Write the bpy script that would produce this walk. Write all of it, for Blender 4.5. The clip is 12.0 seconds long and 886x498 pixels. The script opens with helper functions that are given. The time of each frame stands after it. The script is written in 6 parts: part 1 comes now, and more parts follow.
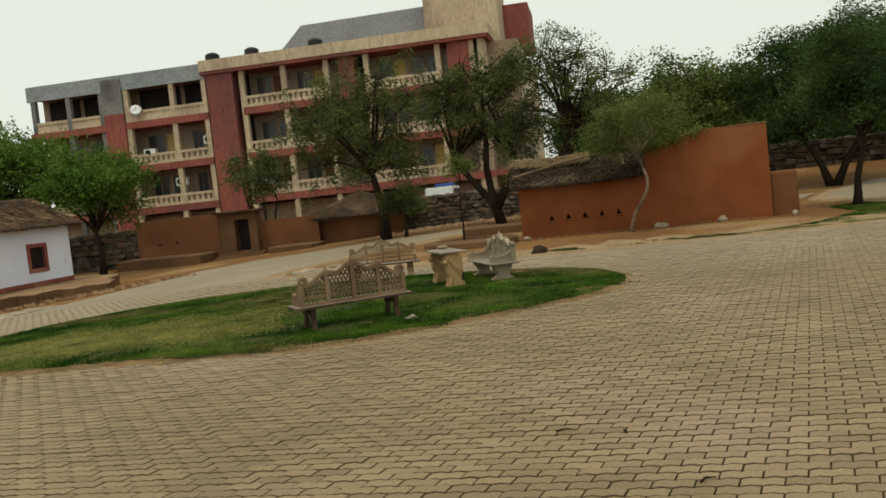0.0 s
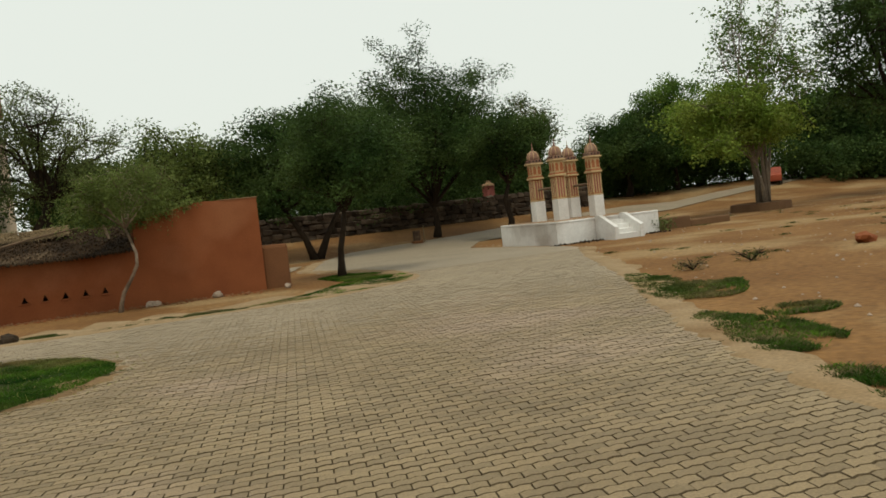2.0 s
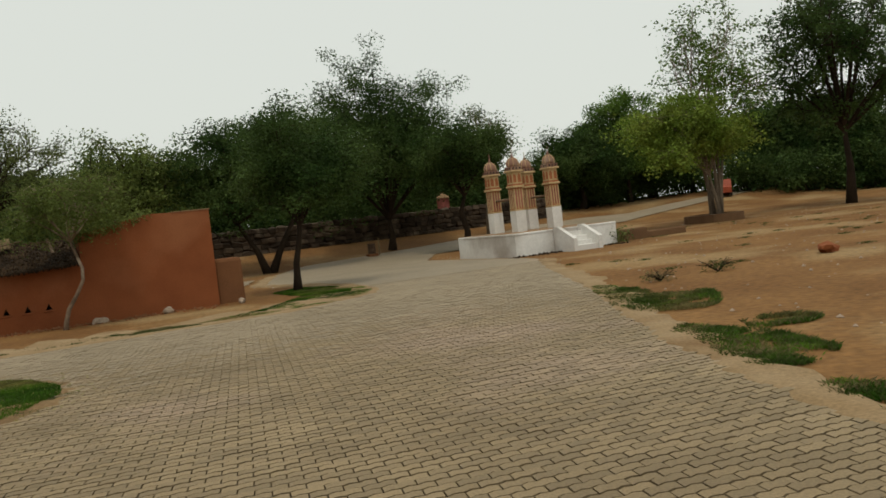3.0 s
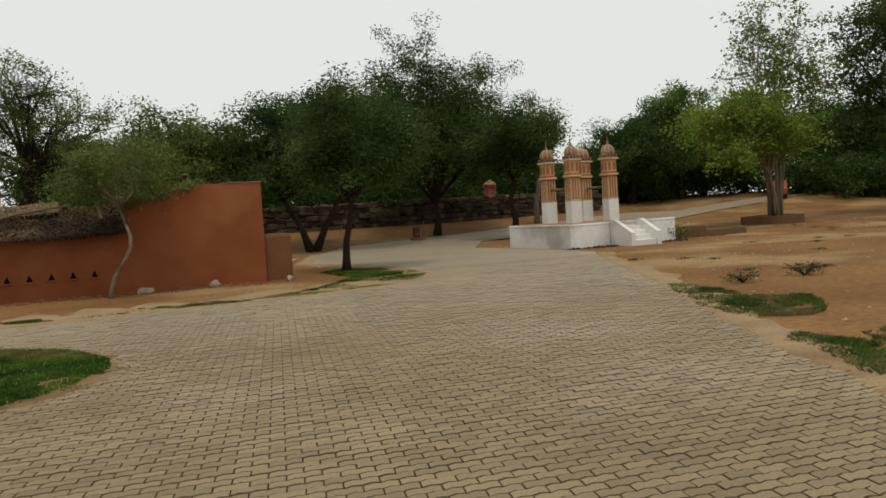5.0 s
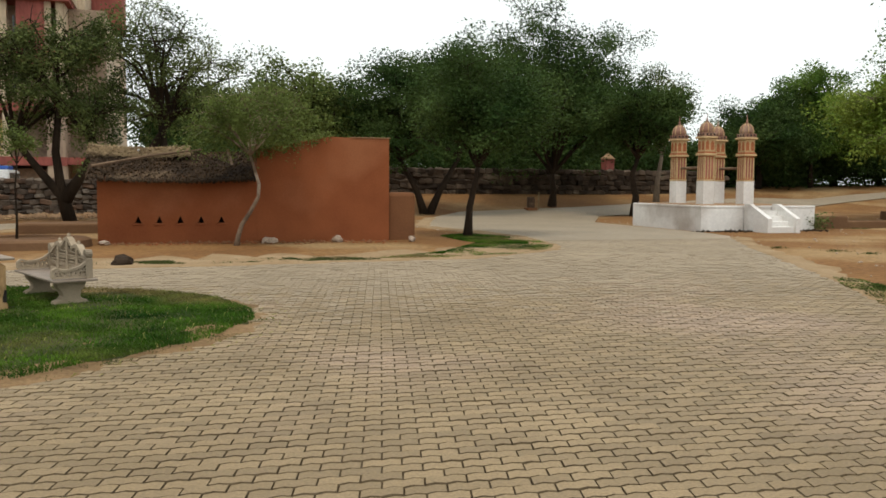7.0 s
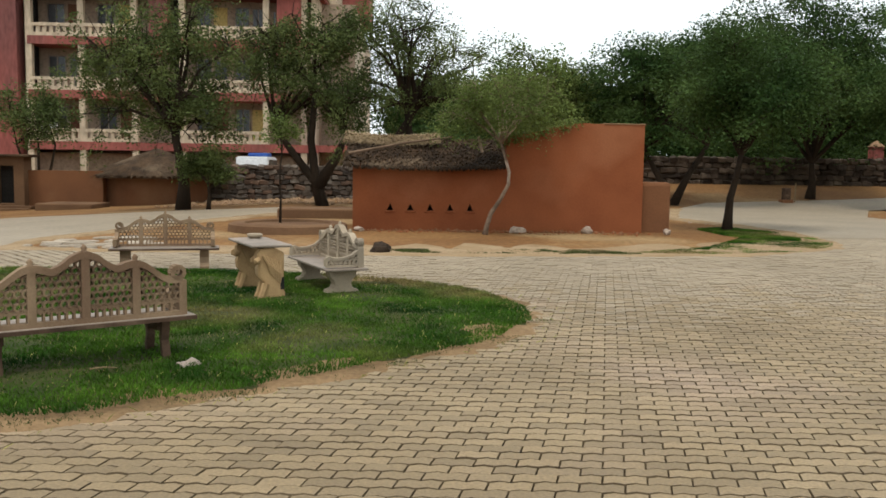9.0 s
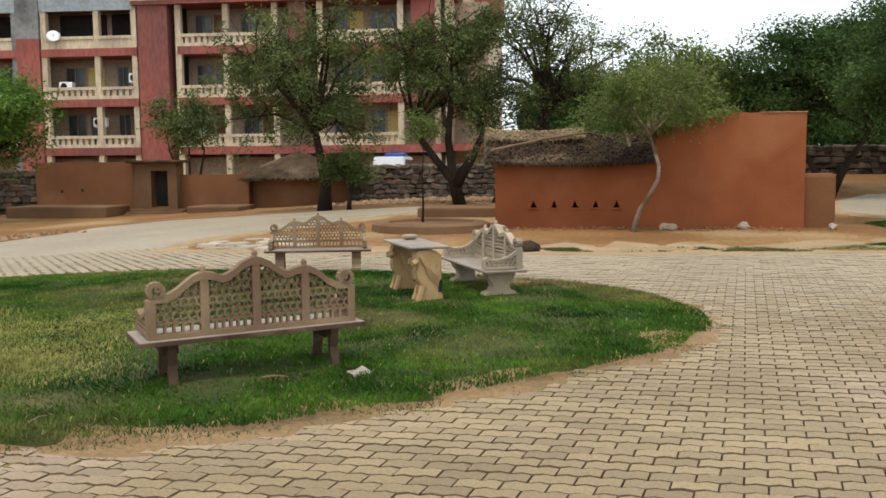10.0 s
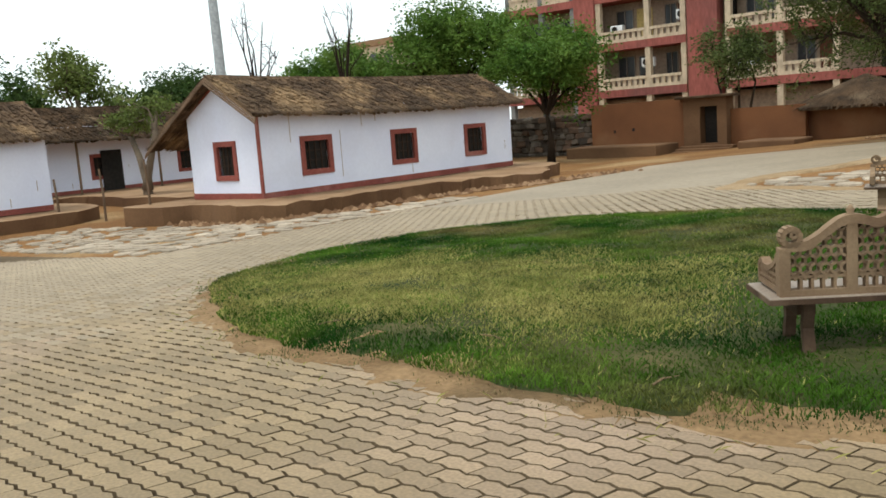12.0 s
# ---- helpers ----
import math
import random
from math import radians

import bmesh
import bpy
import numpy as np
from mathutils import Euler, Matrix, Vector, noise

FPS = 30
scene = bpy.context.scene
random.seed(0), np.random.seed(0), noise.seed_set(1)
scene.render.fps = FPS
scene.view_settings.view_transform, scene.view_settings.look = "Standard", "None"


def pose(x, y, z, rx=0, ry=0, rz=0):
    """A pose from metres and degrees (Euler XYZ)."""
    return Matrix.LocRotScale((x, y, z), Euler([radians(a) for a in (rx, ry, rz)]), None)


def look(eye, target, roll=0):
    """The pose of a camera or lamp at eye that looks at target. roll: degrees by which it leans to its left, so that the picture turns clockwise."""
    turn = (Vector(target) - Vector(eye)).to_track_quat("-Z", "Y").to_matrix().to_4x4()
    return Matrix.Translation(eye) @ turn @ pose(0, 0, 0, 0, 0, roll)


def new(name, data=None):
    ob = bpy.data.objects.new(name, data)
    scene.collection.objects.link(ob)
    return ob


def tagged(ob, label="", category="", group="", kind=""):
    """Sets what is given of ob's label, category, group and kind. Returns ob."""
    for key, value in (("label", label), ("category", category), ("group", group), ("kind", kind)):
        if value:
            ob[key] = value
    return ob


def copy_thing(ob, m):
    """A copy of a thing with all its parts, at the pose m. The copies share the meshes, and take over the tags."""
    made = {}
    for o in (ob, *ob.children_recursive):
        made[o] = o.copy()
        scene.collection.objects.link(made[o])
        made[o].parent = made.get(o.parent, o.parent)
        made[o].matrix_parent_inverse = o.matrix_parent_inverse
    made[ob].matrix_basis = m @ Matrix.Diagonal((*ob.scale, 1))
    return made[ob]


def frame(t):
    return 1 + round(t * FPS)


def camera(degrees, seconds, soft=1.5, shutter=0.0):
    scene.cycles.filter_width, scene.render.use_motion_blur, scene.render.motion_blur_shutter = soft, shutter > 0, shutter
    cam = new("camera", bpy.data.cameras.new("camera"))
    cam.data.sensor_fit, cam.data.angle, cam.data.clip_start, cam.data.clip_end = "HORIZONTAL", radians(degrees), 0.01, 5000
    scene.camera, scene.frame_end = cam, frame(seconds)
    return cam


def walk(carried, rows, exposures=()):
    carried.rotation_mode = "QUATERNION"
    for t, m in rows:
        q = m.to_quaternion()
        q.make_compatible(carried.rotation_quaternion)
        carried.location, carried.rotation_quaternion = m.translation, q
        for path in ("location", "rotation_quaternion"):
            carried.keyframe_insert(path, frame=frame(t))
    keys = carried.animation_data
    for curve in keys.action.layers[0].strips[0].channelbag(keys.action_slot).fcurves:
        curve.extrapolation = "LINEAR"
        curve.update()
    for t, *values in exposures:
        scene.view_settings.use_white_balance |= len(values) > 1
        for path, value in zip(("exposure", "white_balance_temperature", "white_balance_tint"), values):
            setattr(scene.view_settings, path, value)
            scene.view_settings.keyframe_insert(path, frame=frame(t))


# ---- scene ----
cam = camera(54.2, 12.0, soft=1.65)
METRES, EYE, TILT, LEAN, TURN = 6.3, 1.54, -0.85, 0.2, 10.2
ROWS = [
    (0.0, 0.0, 0.0, 0.0, -0.28, -2.78, 5.86),
    (0.5, 0.0109, 0.0415, -0.0022, -9.69, -3.56, 6.08),
    (1.0, 0.0194, 0.0871, -0.0024, -18.78, -3.39, 6.06),
    (1.5, 0.0265, 0.1272, -0.0043, -27.32, -2.76, 6.03),
    (2.0, 0.034, 0.1612, -0.0036, -33.28, -1.44, 6.69),
    (2.5, 0.0466, 0.2012, -0.0042, -35.75, -1.09, 7.03),
    (3.0, 0.0481, 0.2444, -0.0038, -36.52, -0.96, 6.93),
    (5.0, 0.0606, 0.4139, -0.0051, -34.14, -1.57, 3.89),
    (5.5, 0.0536, 0.4511, -0.0076, -34.53, -2.18, 2.83),
    (6.0, 0.046, 0.494, -0.0062, -33.22, -2.7, 1.36),
    (6.5, 0.0382, 0.5322, -0.0094, -30.48, -3.17, 0.4),
    (8.5, -0.0028, 0.6842, -0.0093, -17.25, -3.9, -1.28),
    (9.0, -0.0125, 0.7249, -0.0078, -12.63, -4.35, -0.86),
    (9.5, -0.0312, 0.7631, -0.0101, -8.18, -4.53, -0.41),
    (10.0, -0.0524, 0.7979, -0.0075, -4.12, -4.57, 0.33),
    (10.5, -0.0736, 0.831, -0.0081, 1.32, -4.93, 1.4),
    (11.0, -0.0988, 0.8732, -0.0124, 9.1, -5.36, 2.5),
    (11.5, -0.1276, 0.8997, -0.0111, 18.8, -6.34, 2.98),
    (12.0, -0.1646, 0.9273, -0.0166, 30.18, -7.54, 3.47),
]
walk(cam, [(t, pose(0, 0, EYE, TILT, LEAN, TURN) @ pose(METRES * x, METRES * y, METRES * z, 90 + pitch, roll, yaw)) for t, x, y, z, yaw, pitch, roll in ROWS],
     exposures=[(0.0, -0.4, 6850, 2), (0.5, -0.34, 6900, 2), (1.0, 0.02, 6800, 0), (1.5, -0.14, 6500, 3), (2.0, -0.4, 6650, 4), (2.5, -0.57, 6650, 5), (3.0, -0.58, 6650, 6), (4.0, -0.5, 6550, 8), (5.5, -0.43, 6550, 9),
                (6.5, -0.14, 6400, 10), (8.5, 0.08, 6150, 11), (9.0, 0.16, 6050, 10), (9.5, 0.42, 5980, 9), (10.5, 0.38, 6030, 11), (11.5, 0.38, 6020, 9), (12.0, 0.27, 6020, 7)])

# ---- sky and light: a bright overcast day ----
SUN_EL, SUN_AZ = 72.0, 200.0
world = bpy.data.worlds.new("sky")
scene.world = world
world.use_nodes = True
wn, wl = world.node_tree.nodes, world.node_tree.links
bg = wn["Background"]
sky = wn.new("ShaderNodeTexSky")
sky.sky_type, sky.sun_disc = "NISHITA", False
sky.sun_elevation, sky.sun_rotation = radians(SUN_EL), radians(SUN_AZ)
sky.air_density, sky.dust_density, sky.ozone_density = 1.0, 6.0, 1.0
cloud = wn.new("ShaderNodeMix")
cloud.data_type = "RGBA"
cloud.inputs[0].default_value = 0.9
cloud.inputs[7].default_value = (9.2, 9.5, 9.1, 1)
wl.new(sky.outputs[0], cloud.inputs[6])
wl.new(cloud.outputs[2], bg.inputs[0])
bg.inputs[1].default_value = 0.126
sun = new("sun", bpy.data.lights.new("sun", "SUN"))
sun.data.energy, sun.data.angle, sun.data.color = 1.75, radians(11), (1.0, 0.95, 0.88)
sun.matrix_world = look((0, 0, 30), (0 + 30 * math.cos(radians(SUN_EL)) * math.sin(radians(SUN_AZ)) * -1, -30 * math.cos(radians(SUN_EL)) * math.cos(radians(SUN_AZ)), 30 - 30 * math.sin(radians(SUN_EL))))


# ---- materials ----
def mat(name, a, b, scale=3.0, fine=40.0, rough=0.85, bump=0.3, dist=0.01, c=None, spots=0.62, jitter=0.0, stretch=(1, 1, 1), metal=0.0, spec=0.12, island=0.0, gr=0.25):
    """Two colours mixed by broad noise, a third in blotches, fine grain in value and relief."""
    m = bpy.data.materials.new(name)
    m.use_nodes = True
    n, l = m.node_tree.nodes, m.node_tree.links
    p = n["Principled BSDF"]
    p.inputs["Roughness"].default_value, p.inputs["Metallic"].default_value = rough, metal
    p.inputs["Specular IOR Level"].default_value = spec
    geo = n.new("ShaderNodeNewGeometry")
    mp = n.new("ShaderNodeMapping")
    mp.inputs["Scale"].default_value = stretch
    l.new(geo.outputs["Position"], mp.inputs[0])

    def noi(s, d=4.0):
        t = n.new("ShaderNodeTexNoise")
        t.inputs["Scale"].default_value, t.inputs["Detail"].default_value = s, d
        l.new(mp.outputs[0], t.inputs["Vector"])
        return t.outputs["Fac"]

    def ramp(fac, lo, hi):
        r = n.new("ShaderNodeMapRange")
        r.inputs[1].default_value, r.inputs[2].default_value = lo, hi
        l.new(fac, r.inputs[0])
        return r.outputs[0]

    def mix(fac, x, y, mode="MIX"):
        k = n.new("ShaderNodeMix")
        k.data_type, k.blend_type = "RGBA", mode
        for v, i in ((fac, 0), (x, 6), (y, 7)):
            if isinstance(v, (int, float)):
                k.inputs[i].default_value = v
            elif isinstance(v, tuple):
                k.inputs[i].default_value = (*v, 1)
            else:
                l.new(v, k.inputs[i])
        return k.outputs[2]

    col = mix(ramp(noi(scale), 0.35, 0.65), a, b)
    if c:
        col = mix(ramp(noi(scale * 0.37 + 0.11), spots - 0.06, spots + 0.08), col, c)
    grain = n.new("ShaderNodeMapRange")
    grain.inputs[1].default_value, grain.inputs[2].default_value, grain.inputs[3].default_value, grain.inputs[4].default_value = 0.25, 0.75, 1 - gr, 1 + gr * 0.9
    fn = noi(fine, 3.0)
    l.new(fn, grain.inputs[0])
    hue = n.new("ShaderNodeHueSaturation")
    l.new(col, hue.inputs["Color"])
    l.new(grain.outputs[0], hue.inputs["Value"])
    out = hue.outputs[0]
    if jitter or island:
        src = n.new("ShaderNodeObjectInfo").outputs["Random"] if jitter else geo.outputs["Random Per Island"]
        j = jitter or island
        r = n.new("ShaderNodeMapRange")
        r.inputs[3].default_value, r.inputs[4].default_value = 1 - j, 1 + j
        l.new(src, r.inputs[0])
        h2 = n.new("ShaderNodeHueSaturation")
        l.new(out, h2.inputs["Color"])
        l.new(r.outputs[0], h2.inputs["Value"])
        out = h2.outputs[0]
    l.new(out, p.inputs["Base Color"])
    if bump:
        bp = n.new("ShaderNodeBump")
        bp.inputs["Strength"].default_value, bp.inputs["Distance"].default_value = bump, dist
        l.new(fn, bp.inputs["Height"])
        l.new(bp.outputs[0], p.inputs["Normal"])
    return m


def leafmat(name, a, b, scale=0.9, c=None, gr=0.3):
    m = mat(name, a, b, c=c, spots=0.56, scale=scale, fine=3.0, gr=gr, rough=0.6, bump=0, island=0.35, spec=0.08)
    p = m.node_tree.nodes["Principled BSDF"]
    n, l = m.node_tree.nodes, m.node_tree.links
    tr = n.new("ShaderNodeBsdfTranslucent")
    src = p.inputs["Base Color"].links[0].from_socket
    l.new(src, tr.inputs[0])
    mx = n.new("ShaderNodeMixShader")
    mx.inputs[0].default_value = 0.3
    l.new(p.outputs[0], mx.inputs[1])
    l.new(tr.outputs[0], mx.inputs[2])
    l.new(mx.outputs[0], n["Material Output"].inputs[0])
    return m


DIRT = mat("sandy_soil", (0.212, 0.11, 0.04), (0.155, 0.075, 0.026), 0.35, 9, 0.95, 0.7, 0.03, c=(0.27, 0.175, 0.082), spots=0.57, gr=0.32)
SAND = mat("drifted_sand", (0.295, 0.208, 0.118), (0.245, 0.163, 0.084), 1.2, 30, 0.95, 0.4, 0.01, c=(0.19, 0.115, 0.055))
JOINT = mat("joint_sand", (0.065, 0.046, 0.026), (0.125, 0.09, 0.052), 0.5, 30, 0.95, 0.3, 0.01)
DUSTJOINT = mat("dust_filled_joint", (0.21, 0.16, 0.105), (0.175, 0.134, 0.088), 1.0, 30, 0.95, 0.3, 0.01)
# sides and chamfers of the pavers, darker than their tops
PAVERSIDE = mat("dark_paver_side", (0.105, 0.075, 0.043), (0.15, 0.108, 0.063), 1.0, 30, 0.95, 0.3, 0.01)
PAVE = mat("concrete_paver", (0.236, 0.17, 0.091), (0.187, 0.132, 0.068), 0.45, 60, 0.6, 0.25, 0.004, c=(0.262, 0.185, 0.118), spots=0.56, island=0.17, spec=0.22)
PAVEOB = mat("concrete_paver_single", (0.236, 0.17, 0.091), (0.187, 0.132, 0.068), 0.45, 60, 0.6, 0.25, 0.004, c=(0.262, 0.185, 0.118), spots=0.56, jitter=0.17, spec=0.22)
# paler paver top: the grazing sky sheen of far paving put into the colour
SHEENPAVE = mat("sheen_concrete_paver", (0.268, 0.207, 0.132), (0.222, 0.171, 0.107), 0.45, 60, 0.7, 0.25, 0.004, c=(0.285, 0.222, 0.142), spots=0.56, island=0.10, spec=0.28)
ROAD = mat("far_pavers", (0.268, 0.212, 0.142), (0.228, 0.18, 0.12), 0.45, 9, 0.6, 0.3, 0.01, c=(0.29, 0.232, 0.16), spec=0.3)
TURF = mat("turf_soil", (0.03, 0.04, 0.011), (0.06, 0.055, 0.018), 1.5, 25, 0.95, 0.5, 0.02, c=(0.12, 0.095, 0.04), spots=0.66)
GRASS = leafmat("grass_blade", (0.012, 0.05, 0.004), (0.085, 0.165, 0.014), 0.9, c=(0.17, 0.14, 0.05), gr=0.5)
VERGE = leafmat("rank_verge_blade", (0.04, 0.06, 0.013), (0.085, 0.10, 0.03), 2.2, c=(0.20, 0.155, 0.075))
STRAW = leafmat("dry_grass_blade", (0.36, 0.32, 0.105), (0.24, 0.24, 0.065), 1.1)
MUD = mat("red_mud_plaster", (0.235, 0.076, 0.029), (0.185, 0.057, 0.022), 0.8, 22, 0.95, 0.35, 0.01, c=(0.265, 0.10, 0.044), spots=0.6, gr=0.07)
BROWNMUD = mat("brown_mud_plaster", (0.185, 0.082, 0.036), (0.145, 0.064, 0.03), 0.7, 22, 0.95, 0.4, 0.012, c=(0.21, 0.11, 0.055), spots=0.6, gr=0.08)
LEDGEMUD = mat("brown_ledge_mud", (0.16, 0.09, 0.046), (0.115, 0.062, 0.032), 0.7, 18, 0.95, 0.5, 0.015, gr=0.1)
WETSOIL = mat("trampled_rim_soil", (0.235, 0.15, 0.075), (0.17, 0.105, 0.05), 2.2, 30, 0.95, 0.6, 0.015, c=(0.12, 0.078, 0.038), spots=0.6)
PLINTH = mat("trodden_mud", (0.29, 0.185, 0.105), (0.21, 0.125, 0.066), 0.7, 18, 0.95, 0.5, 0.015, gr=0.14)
THATCH = mat("old_thatch", (0.125, 0.08, 0.047), (0.065, 0.043, 0.027), 1.6, 30, 0.95, 0.9, 0.03, c=(0.23, 0.15, 0.08), spots=0.57, island=0.4)
DARKTHATCH = mat("weathered_thatch", (0.07, 0.042, 0.022), (0.03, 0.019, 0.011), 1.6, 30, 0.95, 0.9, 0.03, c=(0.12, 0.083, 0.05), island=0.5)
PALETHATCH = mat("pale_straw", (0.27, 0.195, 0.105), (0.19, 0.13, 0.07), 2.0, 30, 0.95, 0.9, 0.03, island=0.35)
WHITE = mat("blue_white_limewash", (0.74, 0.76, 0.86), (0.68, 0.70, 0.82), 0.6, 12, 0.9, 0.06, 0.004, c=(0.66, 0.67, 0.76), spots=0.66, gr=0.03)
LIME = mat("white_limewash", (0.72, 0.70, 0.66), (0.60, 0.57, 0.53), 0.9, 14, 0.9, 0.3, 0.006, c=(0.42, 0.37, 0.32), spots=0.6, gr=0.08)
REDTRIM = mat("brick_red_paint", (0.27, 0.085, 0.065), (0.205, 0.062, 0.048), 1.2, 20, 0.85, 0.3, 0.005, c=(0.33, 0.15, 0.12))
# near-black: painted in for unlit depth in openings; also the colour of dark doors
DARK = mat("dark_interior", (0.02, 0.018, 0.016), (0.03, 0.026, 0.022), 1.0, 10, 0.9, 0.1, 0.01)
WOOD = mat("weathered_wood", (0.19, 0.125, 0.08), (0.12, 0.08, 0.05), 2.0, 30, 0.9, 0.5, 0.01, stretch=(1, 1, 0.2))
PATCHBARK = mat("patchy_brown_bark", (0.22, 0.155, 0.105), (0.10, 0.068, 0.045), 4.0, 20, 0.95, 0.8, 0.02, c=(0.42, 0.34, 0.26), spots=0.57)
BARK = mat("dark_bark", (0.036, 0.024, 0.015), (0.02, 0.014, 0.009), 2.0, 20, 0.95, 0.9, 0.03, stretch=(1, 1, 0.3))
GREYBARK = mat("pale_bark", (0.20, 0.155, 0.11), (0.12, 0.092, 0.066), 2.0, 20, 0.95, 0.7, 0.02, stretch=(1, 1, 0.3))
STONE = mat("carved_sandstone", (0.255, 0.175, 0.105), (0.19, 0.126, 0.075), 4.0, 70, 0.85, 0.5, 0.004, c=(0.16, 0.10, 0.06), spots=0.57, gr=0.13)
DARKSTONE = mat("dark_sandstone", (0.09, 0.055, 0.034), (0.05, 0.031, 0.02), 5.0, 60, 0.85, 0.5, 0.004, c=(0.17, 0.115, 0.075), spots=0.6, gr=0.13)
PALESTONE = mat("pale_sandstone", (0.37, 0.30, 0.21), (0.28, 0.22, 0.15), 4.0, 70, 0.85, 0.5, 0.004, c=(0.26, 0.21, 0.15), spots=0.58, gr=0.13)
YELLOWSTONE = mat("yellow_sandstone", (0.38, 0.25, 0.12), (0.27, 0.168, 0.08), 4.0, 70, 0.85, 0.5, 0.004, c=(0.25, 0.17, 0.1), spots=0.6, gr=0.13)
SLAB = mat("polished_stone_slab", (0.25, 0.195, 0.145), (0.17, 0.13, 0.095), 3.0, 60, 0.55, 0.2, 0.003, spec=0.5)
# brown rubble with the shade of the trees put into its colour
SHADEDRUBBLE = mat("tree_shaded_rubble", (0.07, 0.05, 0.034), (0.036, 0.026, 0.018), 2.2, 12, 0.95, 0.6, 0.02, c=(0.13, 0.10, 0.07), jitter=0.5)
RUBBLE = mat("grey_rubble", (0.068, 0.049, 0.034), (0.038, 0.028, 0.021), 0.8, 12, 0.95, 0.6, 0.02, c=(0.11, 0.085, 0.06), island=0.45)
CREAM = mat("stained_cream_paint", (0.56, 0.45, 0.31), (0.47, 0.37, 0.26), 0.35, 6, 0.9, 0.15, 0.01, c=(0.30, 0.22, 0.16), spots=0.62, stretch=(1, 1, 0.35))
BRICKRED = mat("stained_red_paint", (0.31, 0.10, 0.078), (0.235, 0.075, 0.06), 0.5, 6, 0.9, 0.15, 0.01, c=(0.17, 0.07, 0.06), spots=0.6, stretch=(1, 1, 0.3))
GREYROOF = mat("grey_sheet_roof", (0.30, 0.32, 0.33), (0.24, 0.26, 0.27), 0.4, 5, 0.75, 0.1, 0.01)
# CREAM darkened for the shade behind the balconies; also colours the water streaks
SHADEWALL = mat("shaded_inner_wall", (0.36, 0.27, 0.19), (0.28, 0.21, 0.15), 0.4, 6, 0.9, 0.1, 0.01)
YELLOW = mat("yellow_door_paint", (0.58, 0.44, 0.16), (0.5, 0.37, 0.13), 0.6, 8, 0.8, 0.1, 0.01)
BROWNDOOR = mat("brown_door_paint", (0.16, 0.07, 0.04), (0.12, 0.05, 0.03), 0.6, 8, 0.8, 0.1, 0.01)
GLASS = mat("dusty_window_glass", (0.03, 0.034, 0.036), (0.05, 0.05, 0.05), 0.5, 8, 0.25, 0, spec=0.5)
ORANGE = mat("ochre_paint", (0.36, 0.135, 0.06), (0.31, 0.11, 0.048), 1.5, 20, 0.85, 0.3, 0.005, c=(0.36, 0.17, 0.08))
BUFF = mat("buff_paint", (0.50, 0.36, 0.19), (0.43, 0.30, 0.155), 1.5, 20, 0.85, 0.3, 0.005)
DOMESTONE = mat("weathered_dome", (0.27, 0.15, 0.105), (0.19, 0.105, 0.075), 2.0, 20, 0.9, 0.4, 0.005, c=(0.36, 0.28, 0.20))
METALGREY = mat("galvanised_steel", (0.42, 0.43, 0.43), (0.36, 0.37, 0.37), 1.0, 10, 0.5, 0.05, metal=0.6)
PLASTICWHITE = mat("white_casing", (0.75, 0.75, 0.73), (0.68, 0.68, 0.66), 1.0, 20, 0.5, 0.05)
BLACKTANK = mat("black_tank", (0.025, 0.025, 0.025), (0.035, 0.035, 0.035), 1.0, 20, 0.5, 0.05)
PATCH = mat("broken_pale_paving", (0.50, 0.44, 0.35), (0.40, 0.34, 0.26), 0.8, 16, 0.9, 0.4, 0.01, island=0.25)
PEBBLE = mat("pale_rock", (0.36, 0.28, 0.21), (0.27, 0.20, 0.145), 3.0, 30, 0.9, 0.5, 0.01)
LEAF_DARK = leafmat("dark_feathery_leaf", (0.026, 0.055, 0.013), (0.07, 0.108, 0.028), 0.55)
LEAF_MID = leafmat("grey_green_leaf", (0.062, 0.085, 0.025), (0.125, 0.15, 0.045), 0.6)
LEAF_LIGHT = leafmat("light_green_leaf", (0.095, 0.13, 0.03), (0.15, 0.185, 0.05), 0.5)
LEAF_BRIGHT = leafmat("bright_green_leaf", (0.062, 0.125, 0.018), (0.125, 0.20, 0.035), 0.7)
LEAF_BROAD = leafmat("broad_green_leaf", (0.065, 0.12, 0.02), (0.12, 0.18, 0.03), 0.6)
LEAF_YELLOW = leafmat("yellowish_leaf", (0.12, 0.19, 0.025), (0.21, 0.265, 0.05), 0.7)
DARKTIMBER = mat("dark_stained_timber", (0.035, 0.022, 0.015), (0.055, 0.034, 0.022), 2.0, 30, 0.8, 0.4, 0.005)
GREYPLASTER = mat("bare_grey_plaster", (0.23, 0.225, 0.21), (0.17, 0.168, 0.158), 0.4, 6, 0.9, 0.15, 0.01, c=(0.11, 0.105, 0.10), spots=0.6)


# ---- builders ----
def mesh_ob(name, bm, material, smooth=False):
    me = bpy.data.meshes.new(name)
    bm.normal_update()
    bm.to_mesh(me)
    bm.free()
    me.materials.append(material)
    if smooth:
        me.shade_smooth()
    return new(name, me)


def part(name, bm, material, parent, label="", smooth=False):
    ob = mesh_ob(name, bm, material, smooth)
    ob.parent = parent
    if label:
        ob["label"] = label
    return ob


def pydata(name, verts, faces, material, parent=None, smooth=False):
    me = bpy.data.meshes.new(name)
    me.from_pydata(verts, [], faces)
    me.materials.append(material)
    if smooth:
        me.shade_smooth()
    ob = new(name, me)
    ob.parent = parent
    return ob


def thing(name, m, label, category, group="", kind=""):
    ob = new(name)
    ob.empty_display_size = 0.2
    ob.matrix_world = m
    return tagged(ob, label, category, group, kind)


